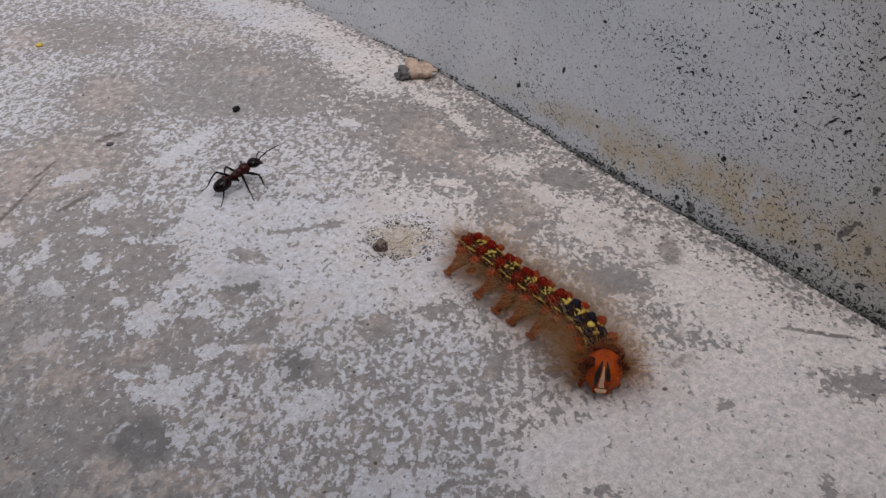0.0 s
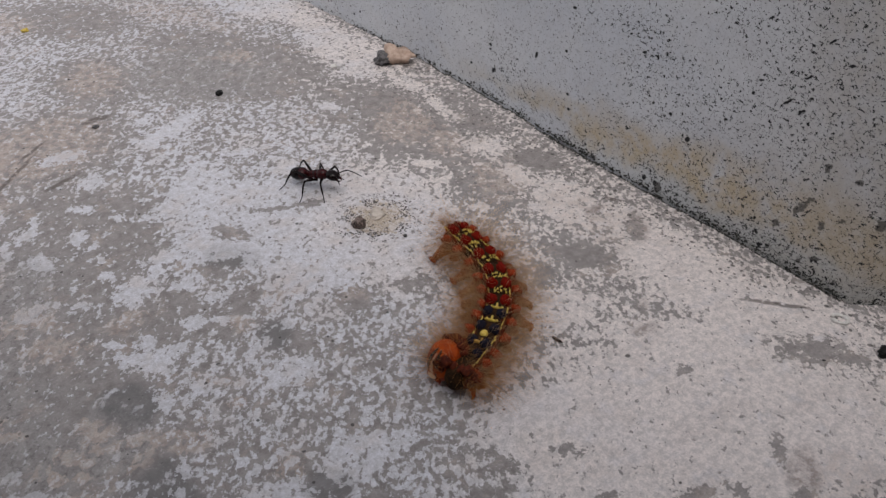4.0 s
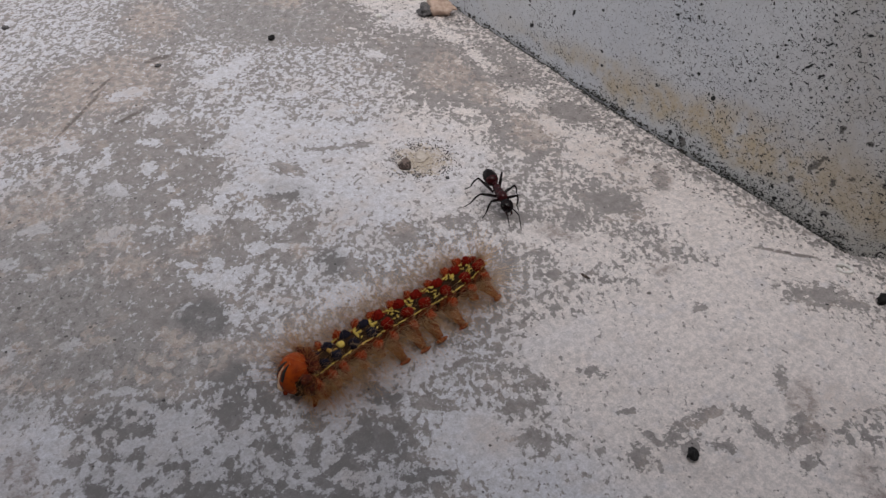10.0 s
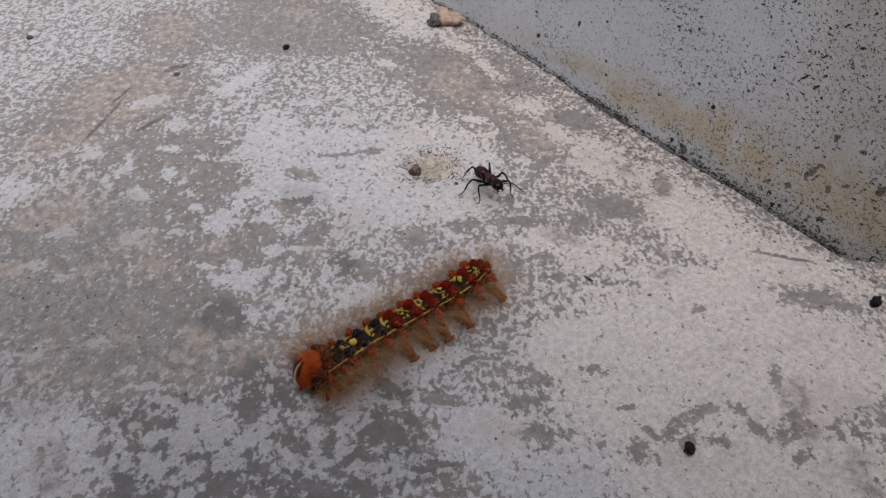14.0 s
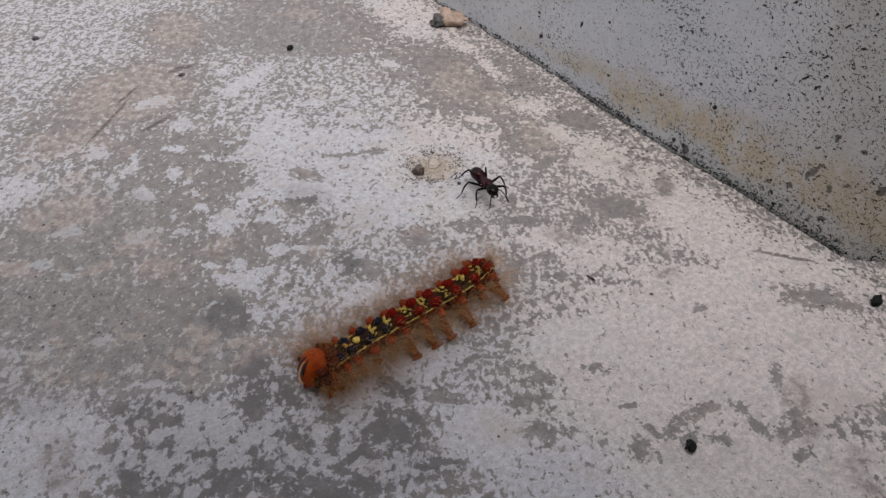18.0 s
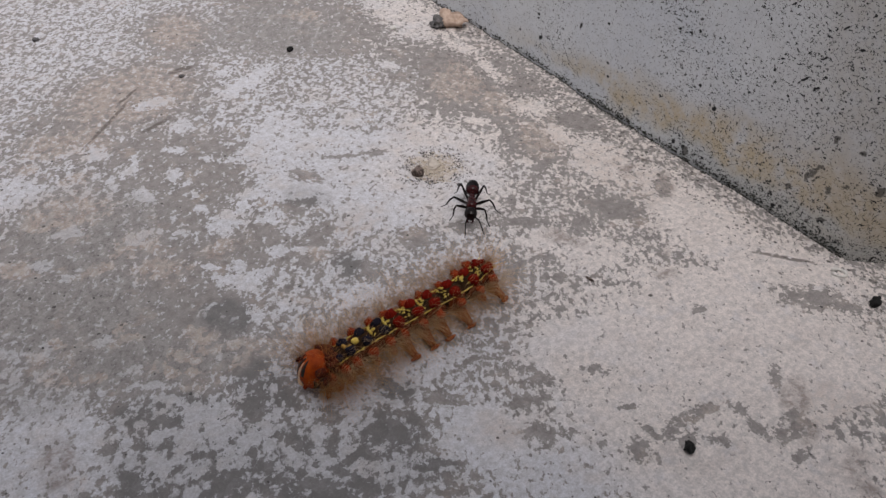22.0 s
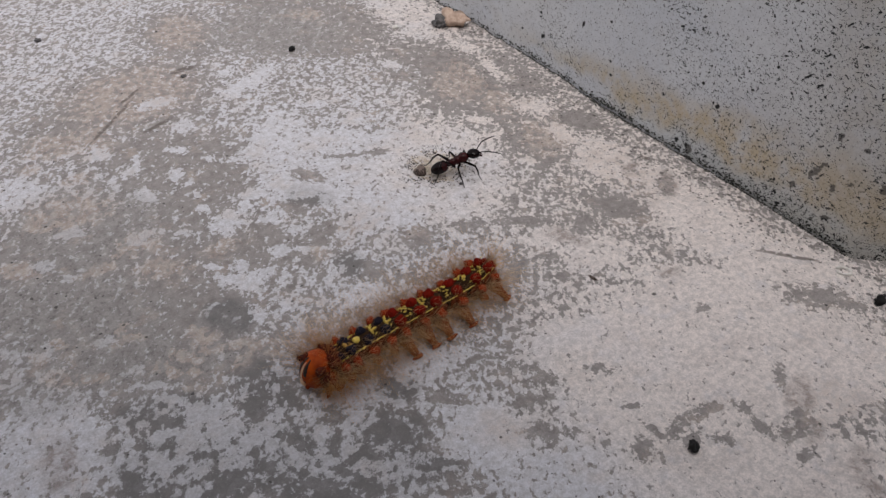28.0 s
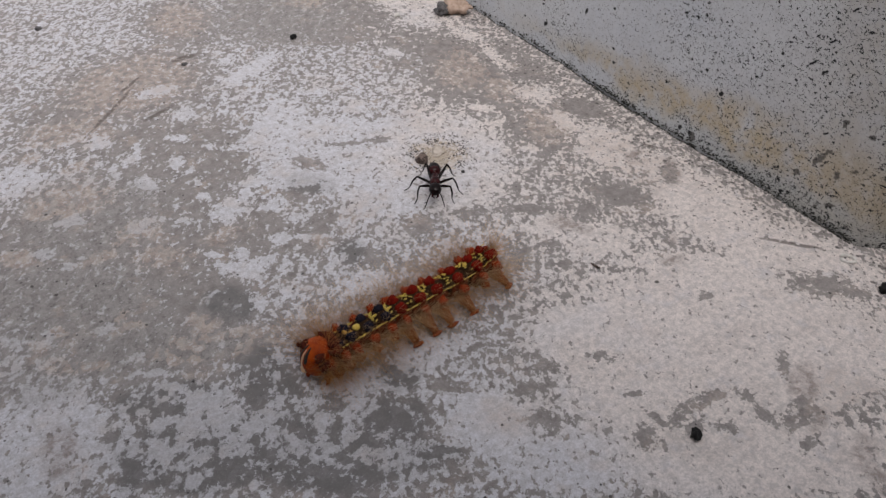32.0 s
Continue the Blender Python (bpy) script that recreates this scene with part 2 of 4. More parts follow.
STAINS = [(-133.8, -27.4, 4.3, 2.2, 71), (-39.6, -80.8, 4.4, 1.8, 30), (-44.1, -86.3, 2.4, 1.5, 16), (-43.6, -94.9, 3.8, 1.9, 39), (-45.3, -98.5, 2.1, 2.0, 106), (-13.9, -23.3, 2.8, 1.1, -167), (-12.2, -31.1, 4.4, 1.8, 51), (-29.4, -44.5, 1.7, 1.4, 27), (-32.6, -50.9, 2.6, 1.6, 175), (-41.3, -32.0, 5.2, 2.4, 129)]
SPECKY = [(-120.6, 1.9, 15.4, 11.4, 121), (-104.6, -22.1, 3.9, 2.2, 176), (-14.1, -21.1, 11.5, 7.1, 74), (-9.9, -38.6, 11.3, 5.3, -98), (-110.6, -18.6, 2.6, 1.8, 135), (-114.0, -38.3, 4.0, 2.3, 67), (-61.5, -50.1, 5.6, 3.8, 152), (-6.2, -10.4, 10.3, 4.0, 86), (-7.2, -58.0, 11.5, 4.9, 92), (-18.8, -1.9, 14.2, 7.4, 43), (-11.0, 30.6, 12.1, 6.8, 54), (-63.0, 5.1, 6.7, 5.8, 143), (-48.6, -0.0, 6.9, 5.1, 149), (-21.5, -78.8, 5.1, 4.5, 120)]
CHIPS = [(-94.2, -50.1, 4.0, 1.7, 144), (-92.8, -48.2, 2.2, 1.7, 106), (-91.8, -58.2, 2.8, 0.8, 150), (-106.2, -53.9, 3.7, 1.6, 119), (-102.6, -53.2, 3.8, 0.9, 115), (-107.2, -50.4, 2.8, 0.9, 120), (-83.6, -49.2, 1.9, 1.0, 130), (-76.2, -62.5, 2.6, 1.3, 132), (-76.5, -65.2, 1.5, 0.8, 172), (-73.8, -56.8, 2.4, 0.7, 151), (-68.8, -55.1, 1.7, 1.2, 92), (-76.1, -45.4, 2.9, 0.5, -178), (-88.8, -42.6, 2.9, 1.5, 115), (-99.2, -42.6, 1.3, 1.2, 101), (-89.1, -63.7, 1.0, 0.7, 85), (-92.8, -62.7, 1.6, 0.6, 150), (-110.9, -49.9, 1.9, 0.9, 142), (-89.5, -49.3, 1.5, 0.9, 114)]
CHIPS2 = [(-56.8, -73.7, 2.1, 0.8, 153), (-52.9, -74.4, 2.6, 1.0, 170), (-60.7, -73.8, 1.8, 0.8, 176), (-59.2, -76.3, 1.5, 1.1, 176), (-55.6, -79.2, 1.2, 0.9, 109), (-48.5, -77.4, 1.6, 0.7, 91), (-49.3, -81.6, 1.9, 0.9, 100), (-46.9, -84.7, 2.5, 0.8, 163), (-43.5, -84.2, 1.8, 1.4, 172), (-38.6, -76.5, 2.8, 0.7, 44), (-62.4, -67.0, 1.4, 0.5, 159), (-66.2, -73.1, 1.5, 1.2, 32), (-62.9, -71.9, 1.8, 0.4, 96), (-48.7, -88.4, 1.4, 1.0, 173), (-65.4, -75.8, 1.0, 0.4, -98), (-36.4, -59.5, 1.0, 0.9, 37), (-60.4, -58.6, 1.8, 0.7, 146), (-55.5, -33.7, 2.5, 1.0, 47)]
CHIPS3 = [(-107.6, -34.8, 2.2, 1.6, 70), (-115.4, -44.3, 3.3, 1.0, 120), (-127.2, -36.2, 2.2, 1.3, 69), (-127.2, -28.7, 1.6, 0.8, 171), (-119.7, -28.6, 2.0, 0.8, -173), (-124.0, -22.8, 3.2, 0.8, 143), (-117.0, -37.4, 2.3, 0.7, 143), (-63.7, -16.3, 3.0, 2.0, 123), (-78.0, -4.3, 3.0, 2.1, -165), (-75.9, -19.4, 2.1, 1.6, 56), (-50.0, -39.5, 1.3, 1.1, -173), (-53.3, -18.4, 3.2, 1.4, 146), (-48.7, -33.8, 1.7, 0.9, 149), (-34.9, -30.2, 2.7, 1.7, 153), (-43.9, -23.9, 3.3, 1.4, 147), (-69.8, 12.2, 3.1, 1.5, 124), (-60.8, 14.6, 3.5, 0.8, 146), (-54.5, 11.6, 2.8, 1.1, 156)]
LINES = [(-94.3, 53.3, 13.0, 0.51, -139), (-86.4, 61.6, 5.7, 0.51, -143), (-71.2, 66.8, 4.1, 1.19, -171), (-86.5, 46.7, 4.8, 0.85, -162), (-11.7, -59.9, 7.0, 0.68, 128), (-8.5, -22.4, 1.9, 0.68, 111)]
TAN3 = [(-125.2, 15.6, 4.0, 2.8, 124), (-113.2, 8.8, 2.7, 2.2, 156), (-104.2, 8.2, 2.4, 1.6, -173), (-110.6, -21.6, 2.2, 1.5, 156), (-98.5, -27.3, 3.5, 1.2, 166), (-113.9, -25.5, 2.2, 1.3, 138), (-124.6, -13.5, 3.2, 1.4, 157), (-129.9, -6.9, 2.4, 1.7, 150), (-125.3, -5.8, 2.1, 1.3, 177), (-115.6, -11.2, 2.5, 1.3, 167), (-114.6, 45.3, 3.1, 2.4, -174), (-108.0, 36.1, 4.3, 2.3, -171), (-118.8, 26.3, 3.4, 2.1, 161), (-102.8, -20.5, 3.5, 1.5, 159), (-89.9, -23.3, 2.2, 1.3, 142)]
CHIPS4 = [(-17.3, -69.6, 5.4, 2.3, 136), (-14.6, -74.5, 2.8, 1.5, 135), (-26.5, -30.8, 4.7, 2.8, 105), (-9.4, -3.1, 5.1, 2.7, 120), (-12.7, -30.8, 3.3, 1.3, 52), (-8.2, 15.2, 4.7, 3.8, 112), (-17.2, 21.2, 4.3, 3.6, 97), (-16.8, 34.5, 6.0, 4.9, 97), (-118.4, -29.5, 1.5, 0.9, 172), (-117.5, -45.0, 1.8, 0.9, 141), (-111.5, -44.9, 1.8, 1.0, 115), (-126.3, -39.7, 1.5, 0.9, 137), (-104.6, -44.0, 2.0, 0.9, 106), (-98.3, -51.1, 2.1, 0.9, 130), (-92.2, -54.3, 1.6, 0.8, 144)]
WHOLE3 = [(-45.1, 2.6, 13.4, 12.6, 14), (-49.3, 10.7, 8.3, 6.5, 148), (-44.8, -29.6, 5.3, 3.0, 149), (-80.8, -23.1, 5.1, 2.4, 177), (-9.8, 60.3, 13.0, 8.5, 89), (-117.9, 38.4, 5.1, 3.7, 96), (-11.1, 106.1, 20.4, 7.4, 109), (-8.4, 75.2, 17.6, 4.9, -101), (-9.7, 61.3, 9.0, 4.4, 113)]
# black seeds and shallow holes on the wall: y, z, half width, half height, turn
SEEDS = [(-31.0, 13.7, 0.9, 0.7, 117), (-37.5, 20.4, 0.6, 0.4, 148), (8.8, 15.2, 1.2, 0.6, 111), (-18.6, 25.9, 0.8, 0.4, 156), (-40.9, 39.5, 0.8, 0.3, 142), (-49.5, 32.9, 1.3, 0.3, 143), (-49.9, 27.1, 1.2, 0.4, 136), (-42.0, 29.5, 0.6, 0.3, 155), (-15.1, 28.2, 0.7, 0.3, 157), (0.1, 19.4, 0.6, 0.4, 167), (-41.1, 26.8, 0.5, 0.4, 138), (21.9, 6.8, 1.2, 0.7, 139), (-47.3, 27.9, 1.6, 0.3, 137), (-51.5, 39.3, 1.0, 0.3, 130), (-55.5, 36.9, 0.9, 0.3, 167)]
HOLES = [(-54.4, 11.4, 2.0, 0.7, 119), (-55.4, 13.5, 1.5, 0.4, 140), (-58.6, 10.4, 1.1, 0.7, 122), (-26.9, 1.5, 1.3, 1.0, 99), (-56.8, 20.1, 1.2, 0.4, 120), (-62.3, 20.2, 0.7, 0.6, 107), (-59.4, 4.2, 1.3, 0.4, 156), (-57.0, 2.5, 0.8, 0.4, 141), (-67.3, 15.0, 1.4, 0.9, 77), (-61.5, 12.8, 0.9, 0.3, 139), (-51.1, 6.7, 0.8, 0.6, 99)]



def specks(nt, where, size, big, seed=0.0):
    """Scattered specks: cells of that size in mm, of which a few hold a speck up to big of the cell."""
    n = nt.nodes.new("ShaderNodeTexVoronoi")
    nt.links.new(vec2(nt, "ADD", where, (seed, seed, seed)), n.inputs["Vector"])
    n.inputs["Scale"].default_value = 1000.0 / size
    pick = node(nt, "ShaderNodeSeparateColor", 0, Color=n.outputs["Color"])
    radius = math2(nt, "MULTIPLY", math2(nt, "POWER", pick, 3.0), big)
    return ramp(nt, math2(nt, "SUBTRACT", n.outputs["Distance"], radius), 0.0, -0.05)


def floor_material():
    m, nt, b = surface("weathered_limed_concrete")
    p = node(nt, "ShaderNodeTexCoord", 3)
    flat = vec2(nt, "MULTIPLY", p, (1, 1, 0))
    edge = warp(nt, warp(nt, flat, 3.5, 0.4), 1.1, 0.1)

    # the film flakes in grains drawn out away from the wall's near end
    drawn = nt.nodes.new("ShaderNodeMapping")
    drawn.vector_type = "TEXTURE"
    nt.links.new(edge, drawn.inputs[0])
    drawn.inputs[2].default_value, drawn.inputs[3].default_value = (0, 0, radians(49)), (1.25, 1, 1)
    lay = drawn.outputs[0]

    def field(name):
        n = nt.nodes.new("ShaderNodeAttribute")
        n.attribute_name = name
        return n.outputs["Fac"]

    # the lime film: whole, patchy, worn thin or gone
    islands = grain(nt, lay, 2.05, 4, 0.54)
    small = grain(nt, lay, 1.6, 4, 0.56)
    n1 = math2(nt, "ADD", math2(nt, "MULTIPLY", islands, math2(nt, "ADD", math2(nt, "MULTIPLY", field("deep"), 0.55), 0.35)), math2(nt, "MULTIPLY", small, math2(nt, "SUBTRACT", 0.70, math2(nt, "MULTIPLY", field("deep"), 0.50))))
    ragged = math2(nt, "MULTIPLY", math2(nt, "SUBTRACT", grain(nt, flat, 2.0, 6, 0.68), 0.5), 2.6)
    n1 = math2(nt, "ADD", n1, math2(nt, "MULTIPLY", math2(nt, "SUBTRACT", grain(nt, lay, 0.8, 3, 0.6), 0.5), math2(nt, "SUBTRACT", 0.5, math2(nt, "MULTIPLY", field("deep"), 0.22))))
    film = ramp(nt, math2(nt, "ADD", n1, field("cover")), 0.495, 0.59)
    torn = math2(nt, "MULTIPLY", math2(nt, "SUBTRACT", grain(nt, lay, 1.2, 4, 0.6), 0.5), 4.6)
    film = math2(nt, "MAXIMUM", film, ramp(nt, math2(nt, "ADD", field("flake"), torn), 1.04, 0.9))
    bits = math2(nt, "MULTIPLY", math2(nt, "SUBTRACT", grain(nt, edge, 1.15, 5, 0.66), 0.5), 5.5)
    chip = ramp(nt, math2(nt, "ADD", field("chip"), math2(nt, "ADD", bits, ragged)), 1.3, 1.0)
    film = math2(nt, "SUBTRACT", film, math2(nt, "MULTIPLY", chip, 0.9), True)
    film = math2(nt, "MULTIPLY", film, math2(nt, "SUBTRACT", 1.0, math2(nt, "ADD", math2(nt, "MULTIPLY", field("smoky"), 0.4), math2(nt, "MULTIPLY", field("deep"), 0.27))))
    fine = grain(nt, flat, 0.36, 5, 0.75)
    middle = grain(nt, flat, 2.2, 6, 0.7)
    broad = grain(nt, flat, 24, 4, 0.6)
    haze = ramp(nt, math2(nt, "ADD", grain(nt, lay, 1.9, 6, 0.68), math2(nt, "MULTIPLY", field("cover"), 0.2)), 0.45, 0.56, 0, 0.55)
    haze = math2(nt, "MULTIPLY", haze, math2(nt, "SUBTRACT", 1.0, math2(nt, "MULTIPLY", field("deep"), 0.6), True))
    haze = math2(nt, "MULTIPLY", haze, math2(nt, "ADD", 0.45, math2(nt, "MULTIPLY", field("smoky"), 0.5)))
    haze = math2(nt, "MULTIPLY", haze, math2(nt, "SUBTRACT", 1.0, chip, True))
    # bare concrete, grey to tan
    tan = ramp(nt, math2(nt, "ADD", field("tan"), math2(nt, "MULTIPLY", math2(nt, "SUBTRACT", grain(nt, lay, 1.6, 5, 0.62), 0.5), 3.4)), 0.48, 0.78)
    tan = math2(nt, "MAXIMUM", tan, ramp(nt, grain(nt, edge, 5.5, 6, 0.68), 0.52, 0.70, 0, 0.85))
    base = blend(nt, ramp(nt, middle, 0.3, 0.7), (0.205, 0.187, 0.181), (0.335, 0.307, 0.297))
    base = blend(nt, math2(nt, "MULTIPLY", field("smoky"), 0.5), base, blend(nt, small, (0.20, 0.19, 0.188), (0.37, 0.352, 0.345)))
    gritty = math2(nt, "MULTIPLY", field("smoky"), ramp(nt, grain(nt, lay, 0.75, 5, 0.72), 0.5, 0.36, 0, 0.7))
    base = blend(nt, gritty, base, (0.125, 0.118, 0.115))
    tan = math2(nt, "MULTIPLY", tan, math2(nt, "SUBTRACT", 1.0, math2(nt, "MULTIPLY", field("deep"), 0.6)))
    base = blend(nt, math2(nt, "MULTIPLY", tan, 0.95), base, blend(nt, ramp(nt, middle, 0.35, 0.65), (0.33, 0.272, 0.245), (0.50, 0.425, 0.38)))
    base = blend(nt, math2(nt, "MULTIPLY", field("stain"), ramp(nt, grain(nt, edge, 3.0, 6, 0.7), 0.38, 0.6, 0.05, 0.75)), base, blend(nt, ramp(nt, grain(nt, flat, 1.3, 5, 0.7), 0.4, 0.62), (0.225, 0.195, 0.185), (0.44, 0.39, 0.36)))
    base = blend(nt, math2(nt, "MULTIPLY", field("deep"), 0.7), base, (0.135, 0.133, 0.135))
    base = blend(nt, haze, base, (0.40, 0.38, 0.37))
    # lime film, thin in places
    lime = blend(nt, ramp(nt, math2(nt, "ADD", math2(nt, "MULTIPLY", vec2(nt, "DOT_PRODUCT", edge, (12.0, -4.5, 0)), 1.0), broad), -0.26, 0.2), (0.68, 0.68, 0.73), (0.82, 0.745, 0.712))
    lime = blend(nt, ramp(nt, grain(nt, flat, 6, 5, 0.65), 0.48, 0.68, 0, 0.5), lime, (0.62, 0.55, 0.52))
    lime = blend(nt, ramp(nt, grain(nt, edge, 4.2, 5, 0.65), 0.52, 0.7, 0, 0.45), lime, (0.60, 0.595, 0.64))
    thin = ramp(nt, grain(nt, flat, 1.1, 5, 0.7), 0.36, 0.62, 0.5, 0)
    lime = blend(nt, thin, lime, (0.38, 0.365, 0.365))
    lime = blend(nt, math2(nt, "MULTIPLY", field("tan"), ramp(nt, middle, 0.4, 0.65, 0, 0.6)), lime, (0.50, 0.41, 0.36))
    lime = blend(nt, math2(nt, "MULTIPLY", field("stain"), ramp(nt, grain(nt, flat, 2.0, 6, 0.72), 0.42, 0.62, 0.2, 0.85)), lime, (0.28, 0.225, 0.205))
    colour = blend(nt, film, base, lime)
    colour = blend(nt, ramp(nt, fine, 0.36, 0.62, 0.24, 0), colour, (0.15, 0.14, 0.137))
    colour = blend(nt, ramp(nt, fine, 0.54, 0.75, 0, 0.2), colour, (0.78, 0.76, 0.745))
    # sandy pit
    sand = math2(nt, "MULTIPLY", ramp(nt, spots(nt, edge, [(-46.7, 0.6, 6.3, 5.6, 150)]), 1.1, 0.75), ramp(nt, middle, 0.36, 0.56))
    colour = blend(nt, math2(nt, "MULTIPLY", sand, 0.6), colour, (0.58, 0.50, 0.43))
    # hairline cracks and black specks, thick near the wall and round the pit
    crack = math2(nt, "MULTIPLY", ramp(nt, spots(nt, warp(nt, flat, 3, 0.5), LINES), 1.1, 0.5), ramp(nt, grain(nt, flat, 1.2, 3), 0.32, 0.48))
    colour = blend(nt, math2(nt, "MULTIPLY", crack, 0.75), colour, (0.10, 0.08, 0.07))
    dots = math2(nt, "MAXIMUM", specks(nt, edge, 1.9, 0.17), specks(nt, edge, 5.5, 0.1, 0.7))
    dots = math2(nt, "MAXIMUM", dots, math2(nt, "MULTIPLY", specks(nt, warp(nt, flat, 0.5, 0.28), 1.2, 0.3, 0.11), field("speck")))
    x = node(nt, "ShaderNodeSeparateXYZ", 0, Vector=edge)
    near = math2(nt, "MAXIMUM", ramp(nt, x, -0.024, -0.005), ramp(nt, spots(nt, edge, [(-46.7, 0.6, 7.2, 6.6, 150)]), 1.1, 0.7))
    near = math2(nt, "MULTIPLY", near, ramp(nt, grain(nt, flat, 6, 3), 0.32, 0.52))
    dots = math2(nt, "MAXIMUM", dots, math2(nt, "MULTIPLY", specks(nt, edge, 0.85, 0.52, 0.3), near))
    colour = blend(nt, math2(nt, "MULTIPLY", dots, 0.85), colour, (0.055, 0.05, 0.047))
    high = math2(nt, "ADD", math2(nt, "MULTIPLY", film, 0.5), math2(nt, "MULTIPLY", middle, 0.8))
    high = math2(nt, "SUBTRACT", math2(nt, "ADD", high, math2(nt, "MULTIPLY", fine, 0.5)), dots)
    finish(nt, b, colour, 0.82, high, 0.22, 0.6)
    return m


def wall_material():
    m, nt, b = surface("speckled_grey_concrete")
    p = node(nt, "ShaderNodeTexCoord", 3)
    broad = grain(nt, p, 22, 4, 0.6)
    middle = grain(nt, p, 3, 5, 0.65)
    fine = grain(nt, p, 0.45, 4, 0.65)
    colour = blend(nt, ramp(nt, broad, 0.35, 0.65), (0.575, 0.60, 0.645), (0.63, 0.645, 0.67))
    colour = blend(nt, ramp(nt, middle, 0.3, 0.6, 0.35, 0), colour, (0.52, 0.52, 0.53))
    z = node(nt, "ShaderNodeSeparateXYZ", 2, Vector=p)
    y = node(nt, "ShaderNodeSeparateXYZ", 1, Vector=p)
    wavy = math2(nt, "ADD", z, math2(nt, "MULTIPLY", math2(nt, "SUBTRACT", broad, 0.5), 0.02))
    band = math2(nt, "MULTIPLY", ramp(nt, math2(nt, "ADD", wavy, math2(nt, "MULTIPLY", y, 0.11)), 0.0125, 0.005), ramp(nt, wavy, 0.002, 0.006))
    band = math2(nt, "MULTIPLY", band, ramp(nt, grain(nt, p, 9, 5, 0.6), 0.30, 0.5))
    band = math2(nt, "MULTIPLY", band, ramp(nt, y, 0.06, -0.022, 0.3, 1.0))
    band = math2(nt, "MULTIPLY", band, ramp(nt, middle, 0.3, 0.6, 0.35, 1.0))
    colour = blend(nt, math2(nt, "MULTIPLY", band, 0.85), colour, (0.50, 0.395, 0.235))
    # darker and browner towards the near end, in patches
    brown_end = math2(nt, "MULTIPLY", ramp(nt, math2(nt, "ADD", y, math2(nt, "MULTIPLY", math2(nt, "SUBTRACT", broad, 0.5), 0.05)), -0.03, -0.062), ramp(nt, middle, 0.25, 0.65, 0.2, 0.6))
    colour = blend(nt, brown_end, colour, (0.43, 0.38, 0.31))
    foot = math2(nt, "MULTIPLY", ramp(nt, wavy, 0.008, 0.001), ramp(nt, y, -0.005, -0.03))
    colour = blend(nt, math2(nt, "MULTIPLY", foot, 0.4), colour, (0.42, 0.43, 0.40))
    q = warp(nt, p, 1.6, 0.4)
    q = warp(nt, q, 0.7, 0.35)
    slant = nt.nodes.new("ShaderNodeMapping")
    nt.links.new(q, slant.inputs[0])
    slant.inputs[2].default_value, slant.inputs[3].default_value = (radians(35), 0, 0), (1, 0.9, 1.05)
    q = slant.outputs[0]
    thick = ramp(nt, math2(nt, "SUBTRACT", grain(nt, p, 14, 3), math2(nt, "MULTIPLY", y, 2.0)), 0.36, 0.58, 0.75, 1.02)
    black = ramp(nt, math2(nt, "MULTIPLY", grain(nt, q, 0.6, 4, 0.66, 0.6), thick), 0.597, 0.615)
    black = math2(nt, "MAXIMUM", black, ramp(nt, grain(nt, p, 0.5, 3, 0.62, 0.5), 0.63, 0.66))
    black = math2(nt, "MAXIMUM", black, specks(nt, q, 2.4, 0.19))
    low = ramp(nt, wavy, 0.009, 0.0)
    low = math2(nt, "MULTIPLY", low, ramp(nt, y, 0.01, -0.03, 0.4, 1.0))
    foul = ramp(nt, math2(nt, "ADD", grain(nt, q, 0.95, 5, 0.68, 0.8), math2(nt, "MULTIPLY", low, 0.09)), 0.63, 0.67)
    black = math2(nt, "MAXIMUM", black, foul)
    across = node(nt, "ShaderNodeCombineXYZ", 0, X=y, Y=z)
    black = math2(nt, "MAXIMUM", black, ramp(nt, spots(nt, warp(nt, across, 0.7, 0.4), SEEDS), 0.8, 0.5))
    hole = ramp(nt, spots(nt, warp(nt, warp(nt, across, 1.6, 0.9), 0.5, 0.4), HOLES), 1.05, 0.6)
    colour = blend(nt, math2(nt, "MULTIPLY", hole, 0.85), colour, (0.07, 0.062, 0.055))
    colour = blend(nt, ramp(nt, fine, 0.5, 0.8, 0, 0.3), colour, (0.68, 0.68, 0.68))
    colour = blend(nt, ramp(nt, fine, 0.5, 0.3, 0, 0.3), colour, (0.22, 0.22, 0.225))
    colour = blend(nt, black, colour, (0.013, 0.013, 0.015))
    high = math2(nt, "SUBTRACT", math2(nt, "ADD", math2(nt, "MULTIPLY", fine, 0.6), middle), math2(nt, "ADD", black, hole))
    finish(nt, b, colour, 0.8, high, 0.2, 0.6)
    return m


def plain(name, colour, dark, size=0.6, rough=0.5, relief=0.05, sheen=0.25):
    """A material of two close tones in grains of that size in mm."""
    m, nt, b = surface(name)
    p = node(nt, "ShaderNodeTexCoord", 3)
    n = grain(nt, p, size, 4, 0.6)
    b.inputs["Specular IOR Level"].default_value = sheen
    finish(nt, b, blend(nt, ramp(nt, n, 0.3, 0.7), colour, dark), rough, n, relief, 0.5)
    return m


